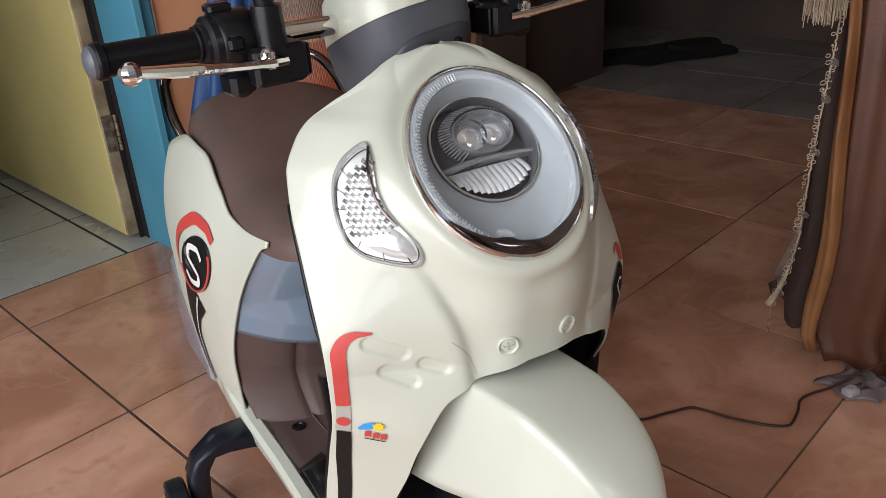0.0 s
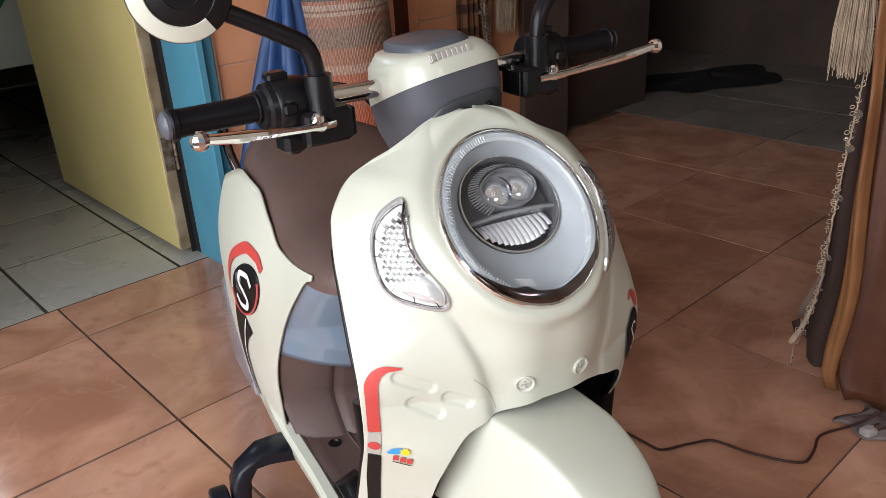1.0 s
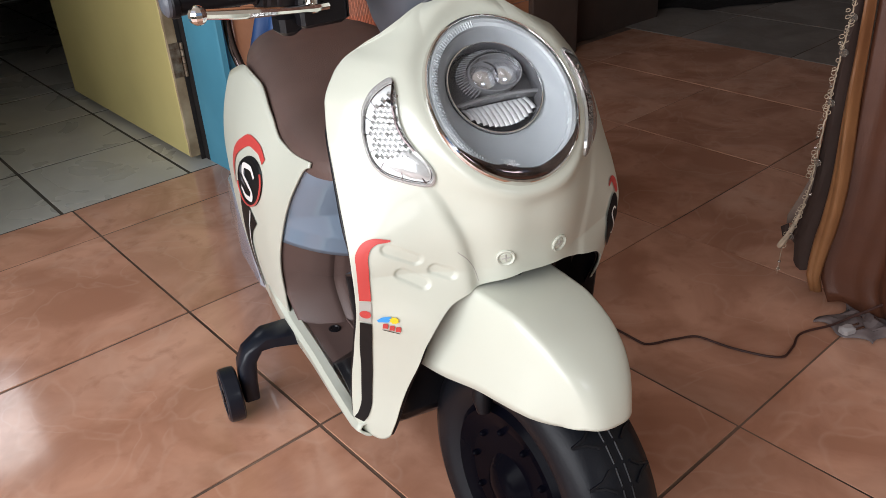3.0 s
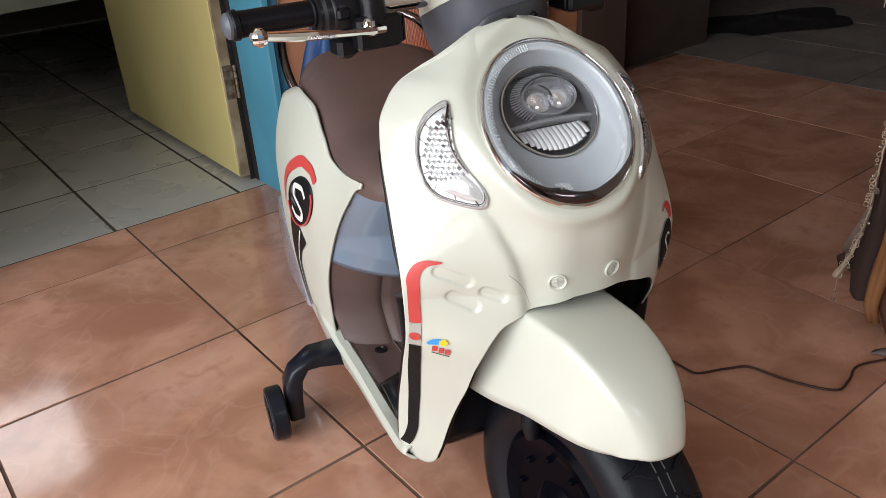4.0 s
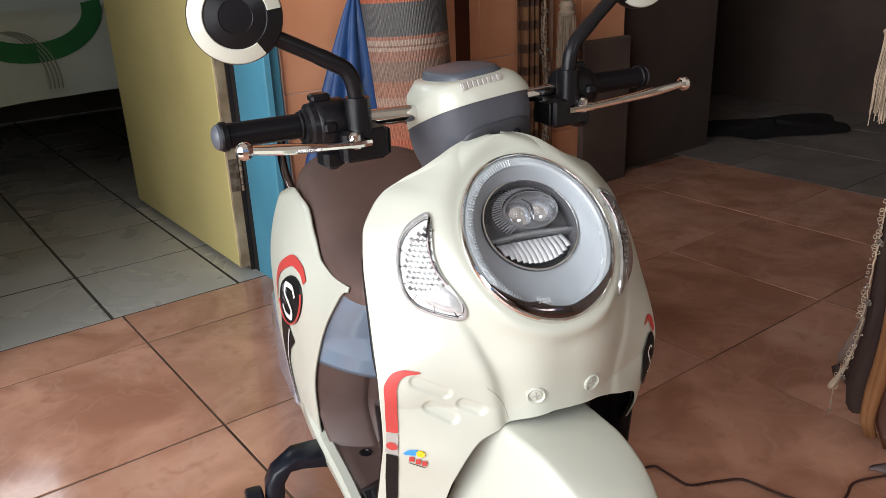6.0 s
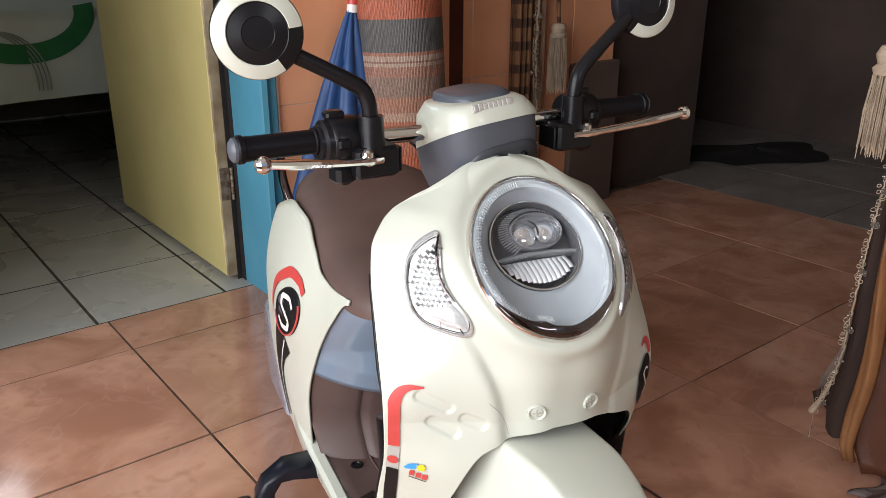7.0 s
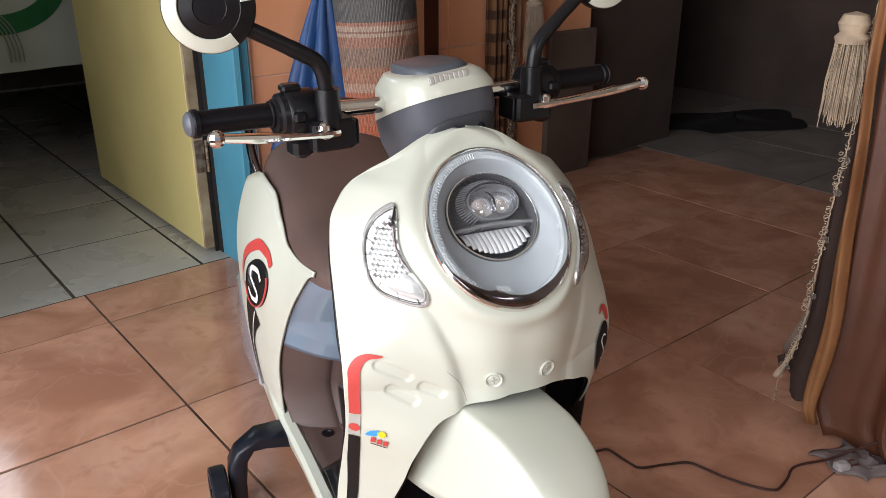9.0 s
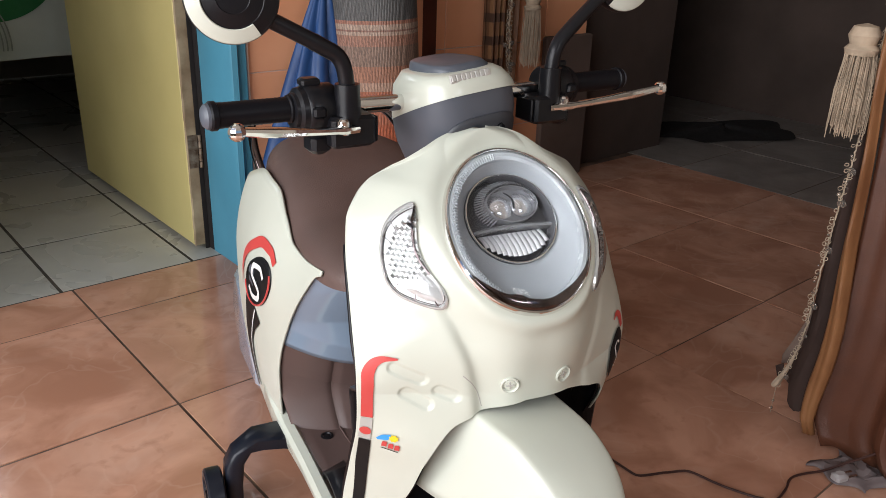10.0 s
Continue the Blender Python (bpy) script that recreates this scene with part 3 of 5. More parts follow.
part("black_stripe", Shape().grid(ribbon([(-0.1318, 0.3135), (-0.1290, 0.2785), (-0.1264, 0.2225), (-0.1268, 0.186), (-0.1300, 0.163), (-0.1340, 0.151)], [0.0042, 0.0044, 0.0042, 0.004, 0.004])), DARKST, scooter, "long black sticker stripe")
# maker's mark as plain shapes
mark = Shape()
for k, (u, z, a, b) in enumerate([(-0.1175, 0.3140, 0.0020, 0.0036), (-0.1125, 0.3125, 0.0020, 0.0036), (-0.1078, 0.3115, 0.0020, 0.0036)]):
    mark.grid(patch([(u + a * x, z + b * y) for x, y in ((-1, -1), (-1, 0.8), (-0.5, 1), (0.6, 1), (1, 0.5), (0.8, -0.2), (1, -1), (0.3, -0.8))], 3, 0.0012), cv=True)
part("maker_mark", mark, RED, scooter, "small red block mark sticker")
part("mark_swoosh", Shape().grid(ribbon([(-0.1235, 0.3195), (-0.119, 0.3225), (-0.1130, 0.3245)], [0.0012, 0.0035, 0.003], 0.0013, 14)), BLUEST, scooter, "small blue sticker flash")
part("mark_sun", Shape().grid(patch([(-0.1112 + (0.0040 if k % 2 else 0.0029) * math.cos(k * math.pi / 8), 0.3232 + (0.0046 if k % 2 else 0.0034) * math.sin(k * math.pi / 8)) for k in range(16)], 3, 0.0016), cv=True), YELLOWST, scooter, "small yellow sun sticker")
part("mark_line", Shape().grid(ribbon([(-0.1195, 0.3085), (-0.1065, 0.3060)], [0.0005, 0.0005], 0.0012, 8)), DARKST, scooter)
# the other side of the shield: red arc and a round dark badge
part("red_arc", Shape().grid(ribbon([(0.1260, 0.4020), (0.1315, 0.4062), (0.1375, 0.4020), (0.1420, 0.3890)], [0.001, 0.003, 0.0035, 0.002], 0.0012, 20)), RED, scooter)
_b = [(0.1345 + 0.0105 * math.cos(a), 0.3600 + 0.031 * math.sin(a)) for a in np.linspace(0, 2 * math.pi, 32, endpoint=False)]
badge2 = part("shield_badge", Shape().grid(patch(_b, 4, 0.0016, 0.001), cv=True), DARKST, scooter, "oval dark badge with a pale letter S")
part("badge_letter", Shape().grid(ribbon([(0.1372, 0.3735), (0.1337, 0.3770), (0.1312, 0.3700), (0.1342, 0.3610), (0.1377, 0.3530), (0.1352, 0.3450), (0.1317, 0.3480)], [0.0009] * 3, 0.0032, 30)), WHITEST, badge2, "pale letter S")
# screws on the nose, in shallow cups
for su in (-0.0152, 0.0405):
    c = on_shield(np.array(su), np.array(0.3825), np.array(0.0))
    nrm = Vector(on_shield(np.array(su), np.array(0.3825), np.array(1.0)) - c)
    m = Matrix.Translation(c) @ nrm.to_track_quat("Z", "Y").to_matrix().to_4x4()
    cup = part("screw", Shape().lathe([(0.0088, -0.001), (0.0088, 0.0012), (0.0078, 0.0018), (0.0066, 0.0008), (0.0062, -0.0008), (0.0048, 0.0006), (0.0, 0.001)], m, 28), CREAM, scooter, "cream screw head in a round cup")
    # raised grey bars; the slot's shade is put into their colour
    cr = Shape()
    cr.box((-0.004, -0.0007, 0.0006), (0.004, 0.0007, 0.0014), 0.0002, m @ pose(0, 0, 0, 0, 0, 8))
    cr.box((-0.0007, -0.004, 0.0006), (0.0007, 0.004, 0.0014), 0.0002, m @ pose(0, 0, 0, 0, 0, 8))
    part("cross_slot_shade", cr, GREYST_SHADE, cup)
# seam between nose and side panel
part("panel_seam", Shape().tube([tuple(p) for p in on_shield(*spline([(-0.056, 0.3925), (-0.047, 0.383), (-0.040, 0.371), (-0.0358, 0.3565)], 16).T, np.full(16, -0.0004))], 0.0007, 6), GREYST_SHADE, scooter)

# headlight
LM = Matrix.Translation((UL, LAMP_B, LAMP_Z)) @ Matrix(((1, 0, 0, 0), (0, 0.685, -0.728, 0), (0, 0.728, 0.685, 0), (0, 0, 0, 1)))


def ell(k, h, n=72, a=LAMP_A, b=LAMP_H, cx=0.0, cy=0.0):
    return [LM @ Vector((cx + a * k * math.cos(t), cy + b * k * math.sin(t), h)) for t in np.linspace(0, 2 * math.pi, n, endpoint=False)]


HC = Vector((0.0045, 0.0165))


def circ(r, h, n=72):
    return [LM @ Vector((HC.x + r * math.cos(t), HC.y + r * math.sin(t), h)) for t in np.linspace(0, 2 * math.pi, n, endpoint=False)]


headlight = part("headlight", Shape().grid([ell(k, h) for k, h in ((1.03, -0.006), (1.025, 0.001), (1.005, 0.0042), (0.985, 0.005), (0.965, 0.004), (0.955, -0.002))], cv=True), CHROME, scooter, "oval headlight with chrome ring and clear lens")
part("light_ring", Shape().grid([ell(k, h) for k, h in ((0.958, 0.002), (0.93, 0.0042), (0.88, 0.0046), (0.845, 0.003), (0.835, -0.002))], cv=True), GUIDE, headlight, "frosted ring light guide")
bowl = []
for k in np.linspace(0, 1, 12):
    e_, c_ = ell(0.838, 0), circ(0.0445, 0)
    bowl.append([p.lerp(q, k) + (LM.to_3x3() @ Vector((0, 0, -0.001 - 0.019 * k ** 0.8))) for p, q in zip(e_, c_)])
part("bowl", Shape().grid(bowl, cv=True), BOWL, headlight, "frosted grey bowl")
ribs = Shape()
for a in np.linspace(radians(95), radians(285), 80):
    p0, p1 = [LM @ Vector((LAMP_A * k * math.cos(a), LAMP_H * k * math.sin(a), h)) for k, h in ((0.845, 0.0040), (0.915, 0.0052))]
    ribs.tube([p0, p1], 0.00065, 4)
part("ring_ribs", ribs, GUIDE, headlight)
part("housing", Shape().grid([circ(r, h) for r, h in ((0.0452, -0.021), (0.0452, -0.0175), (0.0432, -0.0165), (0.0420, -0.019), (0.0415, -0.034), (0.001, -0.036))], cv=True), SMOKE, headlight, "dark round lamp housing")
part("housing_ring", Shape().tube(circ(0.0442, -0.0168) + circ(0.0442, -0.0168)[:1], 0.0009, 6, cap=False), CHROME, headlight)
part("divider", Shape().grid([[LM @ Vector((x, HC.y - 0.0055 + dy - 1.8 * (x - HC.x) ** 2, h)) for x in np.linspace(-0.0365, 0.0455, 16)] for dy, h in ((0.0008, -0.034), (0.0008, -0.022), (-0.001, -0.0205), (-0.0026, -0.022), (-0.0026, -0.034))]), CLEARGREY, headlight, "clear grey bar across the lamp")
refl = Shape()
for k in range(13):
    x = -0.0275 + k * 0.0050
    lo = HC.y - math.sqrt(max(1 - ((x - 0.003) / 0.0415) ** 2, 0.05)) * 0.0365
    hi = HC.y - 0.010
    refl.grid([[LM @ Vector((x + dx, lo + (hi - lo) * k2, -0.022 - 0.011 * k2 ** 1.5 + dh)) for dx, dh in ((0, 0), (0.0011, 0.0009), (0.0025, 0.0013), (0.0039, 0.0009), (0.0050, 0))] for k2 in np.linspace(0, 1, 8)])
part("ribbed_reflector", refl, REFLECT, headlight, "ribbed silver lower reflector", smooth=False)
PC = (HC.x + 0.0068, HC.y + 0.0150)
part("projector_frame", Shape().lathe([(0.0270, -0.034), (0.0270, -0.022), (0.0262, -0.0205), (0.0252, -0.0205), (0.0246, -0.030), (0.001, -0.033)], LM @ pose(PC[0], PC[1], 0) @ Matrix.Diagonal((1, 0.70, 1, 1)), 40), CLEARGREY, headlight)
fins = Shape()
for a in np.linspace(radians(35), radians(225), 34):
    c, s = math.cos(a), math.sin(a)
    fins.tube([LM @ Vector((PC[0] + 0.028 * c, PC[1] + 0.0205 * s, -0.0215)), LM @ Vector((PC[0] - 0.002 + 0.035 * c, PC[1] - 0.001 + 0.0255 * s, -0.0255))], 0.0008, 4)
part("projector_fins", fins, CLEARGREY, headlight)
for dx in (-0.0105, 0.0115):
    pl = part("projector_lens", Shape().lathe([(0.0128, -0.028), (0.0128, -0.0215), (0.0118, -0.0185), (0.0092, -0.0158), (0.005, -0.0140), (0.0003, -0.0135)], LM @ pose(PC[0] + dx, PC[1], 0), 30), GLASS, headlight, "round bulging projector lens")
    pl.visible_shadow = False
    part("bulb", Shape().lathe([(0.0105, -0.0295), (0.0085, -0.0272), (0.004, -0.026), (0.0002, -0.0258)], LM @ pose(PC[0] + dx, PC[1], 0), 20), SILVER, pl)
# chrome lip; the floor's dark reflection is put into its metal colour
chin = []
for k, h in ((0.985, 0.0035), (0.95, 0.0066), (0.91, 0.0082), (0.87, 0.0088), (0.855, 0.0070), (0.85, 0.002)):
    row = []
    for a in np.linspace(radians(206), radians(332), 60):
        e_ = math.sin(math.pi * (a - radians(206)) / radians(126)) ** 0.7
        n_ = -0.045 * math.exp(-((a - radians(247)) / 0.10) ** 2) + 0.02 * math.exp(-((a - radians(275)) / 0.2) ** 2)
        kk = 0.985 - (0.985 - k) * (1.05 * e_ + 0.04) + (n_ * e_ if k < 0.9 else 0)
        row.append(LM @ Vector((LAMP_A * kk * math.cos(a), LAMP_H * kk * math.sin(a), 0.0035 + (h - 0.0035) * e_)))
    chin.append(row)
part("chin", Shape().grid(chin), DARKCHROME, headlight, "chrome lip below the lamp")
part("lens", Shape().grid([ell(k, 0.0045 + 0.016 * math.sqrt(max(1 - k * k, 0))) for k in (0.962, 0.93, 0.88, 0.8, 0.68, 0.5, 0.3, 0.1, 0.005)], cv=True), GLASS, headlight, "clear domed lens").visible_shadow = False

# steering: everything below turns about the raked steering axis
ST = Matrix.Translation((0, 0.058, 0.6)) @ Matrix.Rotation(radians(8), 4, Vector((0, 0.40, 0.917))) @ Matrix.Translation((0, -0.058, -0.6))
WC, WR = Vector((0.0, -0.152, 0.14)), 0.14
WM = ST @ Matrix.Translation(WC) @ Matrix(((0, 0, 1, 0), (1, 0, 0, 0), (0, 1, 0, 0), (0, 0, 0, 1)))   # wheel axis along the local z


def tyre_profile(r, w):
    return [(r * 0.62, -w * 0.38), (r * 0.70, -w * 0.47), (r * 0.82, -w * 0.5), (r * 0.93, -w * 0.43), (r * 0.98, -w * 0.28), (r, -w * 0.1), (r, w * 0.1),
            (r * 0.98, w * 0.28), (r * 0.93, w * 0.43), (r * 0.82, w * 0.5), (r * 0.70, w * 0.47), (r * 0.62, w * 0.38)]


def wheel(m, r, w, parent, name):
    hub = part(name, Shape().lathe(tyre_profile(r, w), m, 64, cap=False), TYRE, parent, "black tyre with moulded tread", sharp=50)
    rim = Shape().lathe([(r * 0.64, -w * 0.36), (r * 0.60, -w * 0.40), (r * 0.56, -w * 0.2), (r * 0.56, w * 0.2), (r * 0.60, w * 0.40), (r * 0.64, w * 0.36)], m, 48, cap=False)
    rim.lathe([(r * 0.001, -w * 0.42), (r * 0.15, -w * 0.42), (r * 0.2, -w * 0.3), (r * 0.2, w * 0.3), (r * 0.15, w * 0.42), (r * 0.001, w * 0.42)], m, 28)
    part("rim", rim, BLACK, hub, "glossy black rim")
    for k in range(5):
        part("spoke", Shape().box((r * 0.15, -r * 0.09, -w * 0.22), (r * 0.6, r * 0.09, w * 0.22), 0.004, m @ pose(0, 0, 0, 0, 0, 72 * k + 10)), BLACK, hub)
    return hub


fw = wheel(WM, WR, 0.088, scooter, "front_wheel")
tread = Shape()
for k in range(44):
    a = 2 * math.pi * k / 44
    for sgn in (-1, 1):
        q = [WM @ (Matrix.Rotation(a + da, 4, "Z") @ Vector((rr, 0, sgn * z))) for da, z, rr in ((0, 0.012, WR + 0.0004), (0.05 * (1 if k % 2 else -1), 0.022, WR * 0.987), (0.07 * (1 if k % 2 else -1), 0.034, WR * 0.955))]
        tread.tube(q, 0.0016, 4)
    for zc in (-0.005, 0.005):
        tread.tube([WM @ (Matrix.Rotation(a + d, 4, "Z") @ Vector((WR + 0.0003, 0, zc))) for d in (0, 0.12)], 0.001, 4)
part("tread", tread, RUBBER, fw)
for sg in (-1, 1):
    part("wheel_disc", Shape().lathe([(WR * 0.63, sg * 0.034), (WR * 0.58, sg * 0.040), (WR * 0.50, sg * 0.036), (WR * 0.34, sg * 0.030), (WR * 0.24, sg * 0.034), (WR * 0.17, sg * 0.044), (WR * 0.08, sg * 0.048), (0.0005, sg * 0.049)], WM, 48), GLOSSBLACK, fw, "glossy black hub disc", sharp=50)
for k in range(10):
    a = 2 * math.pi * k / 10
    for z in (-0.036, 0.036):
        part("rim_stud", Shape().lathe([(0.0036, -0.004), (0.0034, 0.0), (0.0026, 0.002), (0.0012, 0.0032), (0.0002, 0.0034)], WM @ pose(0.058 * math.cos(a), 0.058 * math.sin(a), z, 0 if z > 0 else 180), 12), GLOSSBLACK, fw)

_FTOP = curve([-0.250, -0.246, -0.237, -0.221, -0.19, -0.15, -0.10, -0.03], [0.270, 0.285, 0.303, 0.320, 0.338, 0.348, 0.349, 0.340])
_FHALF = curve([-0.250, -0.235, -0.21, -0.15, -0.06, -0.03], [0.036, 0.044, 0.053, 0.063, 0.071, 0.072])
_FEDGE = curve([-0.250, -0.21, -0.15, -0.08, -0.03], [0.264, 0.263, 0.260, 0.245, 0.236])


def fender():
    """A broad mudguard with a soft crease along each side and deep skirts at the back."""
    rows = []
    for k in np.linspace(0, 1, 70) ** 1.35:
        y = -0.250 + 0.220 * k
        half, drop, top = float(_FHALF(y)), float(_FTOP(y) - _FEDGE(y)), float(_FTOP(y))
        row = []
        for q in np.linspace(-1, 1, 61):
            t = abs(q)
            x = half * (1.42 * t - 0.42 * t ** 2) * ((1 - 0.15 * k) if q >= 0 else -1)
            soft = math.log1p(math.exp((t - 0.645) * 52)) / 52          # flat top, straight side
            z = top - drop * (0.05 * t ** 2 + 0.95 * soft / 0.355)
            row.append(ST @ Vector((x, y + 0.030 * (1 - k) ** 2.5 * t ** 2.4, z)))
        rows.append(row)
    return Shape().grid(rows)


part("front_fender", fender(), CREAM, scooter, "glossy cream front mudguard", sharp=60, solid=0.0035)
for sx in (-0.052, 0.052):
    part("fork", Shape().tube([ST @ Vector((sx * 0.9, -0.118, 0.250)), ST @ Vector((sx * 0.95, -0.122, 0.235)), ST @ Vector((sx * 0.95, -0.125, 0.222))], [0.010, 0.010, 0.007], 12), RUBBER, scooter)
part("steering_column", Shape().tube([ST @ Vector((0, -0.09, 0.34)), ST @ Vector((0, 0.05, 0.60))], 0.018, 14), BLACK, scooter)
# dark wheel housing behind the arch
part("wheel_housing", Shape().grid([[(UC + 0.113 * math.sin(q * math.pi / 2), -0.020 + 0.035 * (1 - abs(q) ** 3) - (z - 0.2) * 0.16, z + 0.012 * abs(q)) for q in np.linspace(-1, 1, 17)] for z in np.linspace(0.118, 0.37, 10)]), UNDERSIDE, scooter, "dark brown inner wheel housing", solid=0.004)
part("inner_fairing", Shape().grid([[(UC + 0.045, 0.004, z), (UC + xr * 0.6, -0.010, z), (UC + xr * 0.9, -0.034, z), (UC + xr, -0.058, z)] for z, xr in ((0.350, 0.118), (0.328, 0.126), (0.305, 0.128), (0.285, 0.126), (0.26, 0.124), (0.235, 0.122), (0.21, 0.120), (0.18, 0.116))], flip=True), RUBBER, scooter, "black inner fairing beside the wheel", solid=0.004)


# ---- floorboard, seat box and rear body ----
def rail(side):
    """The cream sill along the floorboard, rising at the back into the side panel."""
    rows = []
    for y, zt, zb in ((-0.006, 0.146, 0.131), (0.010, 0.138, 0.119), (0.03, 0.132, 0.108), (0.10, 0.127, 0.092), (0.18, 0.124, 0.083), (0.26, 0.127, 0.078), (0.31, 0.138, 0.076), (0.345, 0.150, 0.078)):
        w = 0.136 + 0.010 * max(0, (y - 0.2) / 0.15)
        ins = 0.016 * max(0, (0.03 - y) / 0.036)
        rows.append([(side * x, y, z) for x, z in ((w - 0.016 - ins, zt - 0.004), (w - 0.011 - ins / 2, zt), (w - 0.003, zt - 0.001), (w, zt - 0.006), (w - 0.002, (zt + zb) / 2), (w - 0.010, zb), (w - 0.022 - ins, zb))])
    return Shape().grid(rows, flip=side > 0, cap=False)


for s_ in (-1, 1):
    part("side_sill", rail(s_), CREAM, scooter, "cream sill beside the floorboard", solid=0.003)
part("floorboard", Shape().grid([[(x, y, z + 0.004 * (abs(x) / 0.12) ** 4) for x in np.linspace(-0.127, 0.127, 13)] for y, z in ((0.020, 0.140), (0.028, 0.128), (0.04, 0.121), (0.15, 0.120), (0.27, 0.121), (0.36, 0.122))]), BROWN, scooter, "brown plastic floorboard", solid=0.02)
for x, y in ((-0.091, 0.222), (0.091, 0.222)):
    part("floor_screw", Shape().lathe([(0.0085, 0), (0.0085, 0.0016), (0.006, 0.0022), (0.005, 0.0008), (0.0005, 0.0012)], pose(x, y, 0.1215), 20), BLACK, scooter)
part("pedal", Shape().grid([[(-0.124, 0.05, 0.130), (-0.098, 0.05, 0.130)], [(-0.124, 0.07, 0.139), (-0.096, 0.07, 0.141)], [(-0.122, 0.11, 0.139), (-0.092, 0.12, 0.137)], [(-0.12, 0.135, 0.124), (-0.088, 0.15, 0.122)]], flip=True), BLACK, scooter, "black foot pedal", solid=0.008)
part("floor_mat_edge", Shape().tube(spline([(-0.055, 0.03, 0.120), (-0.060, 0.12, 0.120), (-0.066, 0.20, 0.1205), (-0.070, 0.25, 0.124)], 20), 0.0012, 6), BROWN, scooter)

_ZHI = curve([0.10, 0.143, 0.20, 0.234, 0.271, 0.336, 0.40, 0.46, 0.52, 0.555], [0.412, 0.402, 0.396, 0.400, 0.420, 0.445, 0.448, 0.430, 0.392, 0.345])
_ZLO = curve([0.10, 0.150, 0.174, 0.196, 0.225, 0.249, 0.264, 0.271, 0.285, 0.32, 0.40, 0.45, 0.50, 0.54, 0.555], [0.408, 0.392, 0.363, 0.334, 0.292, 0.249, 0.208, 0.165, 0.110, 0.088, 0.118, 0.148, 0.190, 0.25, 0.30])
_HW = curve([0.10, 0.20, 0.30, 0.38, 0.46, 0.52, 0.555], [0.130, 0.135, 0.149, 0.155, 0.153, 0.136, 0.112])


def panel_x(y, z):
    return _HW(y) - 0.034 * np.clip((z - 0.30) / 0.14, 0, 1.2) ** 2.2 - 0.012 * np.clip((0.25 - z) / 0.15, 0, 1.3) ** 2


# upright front of the seat box and the panel above it, both meeting the side panels
_BF = curve([0.10, 0.119, 0.141, 0.174, 0.208, 0.249, 0.292, 0.334, 0.363, 0.392, 0.41], [0.236, 0.246, 0.258, 0.268, 0.264, 0.249, 0.225, 0.196, 0.174, 0.150, 0.10])


def front_face(zs, bulge, crease=0.0):
    rows = []
    for z in zs:
        yb = float(_BF(z))
        w = float(panel_x(yb, z)) - 0.003
        rows.append([(x * w, yb + 0.004 - bulge * (1 - abs(x) ** 2.4) + crease * math.exp(-((abs(x) - 0.52) / 0.03) ** 2), z - 0.034 * (1 - x * x) * (z > 0.21) * (z < 0.30)) for x in np.linspace(-1, 1, 61)])
    return Shape().grid(rows)


part("seat_box", front_face(np.linspace(0.108, 0.268, 18), 0.026, 0.004), BROWN, scooter, "brown front of the seat box", solid=0.003)
part("front_panel", front_face(np.linspace(0.258, 0.396, 20), 0.038), GREY, scooter, "shiny blue-grey panel below the seat", solid=0.003)


def side_panel(side):
    ys = np.concatenate([np.linspace(0.140, 0.245, 34), np.linspace(0.248, 0.29, 44), np.linspace(0.295, 0.555, 50)])
    rows = []
    for y in ys:
        zs = _ZLO(y) + (np.maximum(_ZHI(y), _ZLO(y) + 0.003) - _ZLO(y)) * np.linspace(0, 1, 30)
        rows.append([(side * panel_x(y, z), y, z) for z in zs])
    # rounded end towards the tail lamp
    for k in np.linspace(0.1, 1, 10):
        zs = _ZLO(0.555) + (_ZHI(0.555) - _ZLO(0.555)) * np.linspace(0.0, 1, 30)
        rows.append([(side * (panel_x(0.555, z) - 0.05 * k ** 2), 0.555 + 0.035 * math.sin(k * math.pi / 2), z - 0.02 * k * (j / 29)) for j, z in enumerate(zs)])
    return Shape().grid(rows, flip=side > 0)


def panel_point(side, y, z, off):
    return Vector((side * (panel_x(y, z) + off), y, z))


def panel_ribbon(side, line, wid, off=0.0014, n=36):
    p = spline(line, n)
    d = np.gradient(p, axis=0)
    d /= np.linalg.norm(d, axis=1, keepdims=True)
    nn = np.stack([-d[:, 1], d[:, 0]], 1)
    w = np.interp(np.linspace(0, 1, n), np.linspace(0, 1, len(wid)), wid)[:, None]
    return Shape().grid([[panel_point(side, y, z, off) for y, z in p + nn * w * k] for k in (-1, 0, 1)])


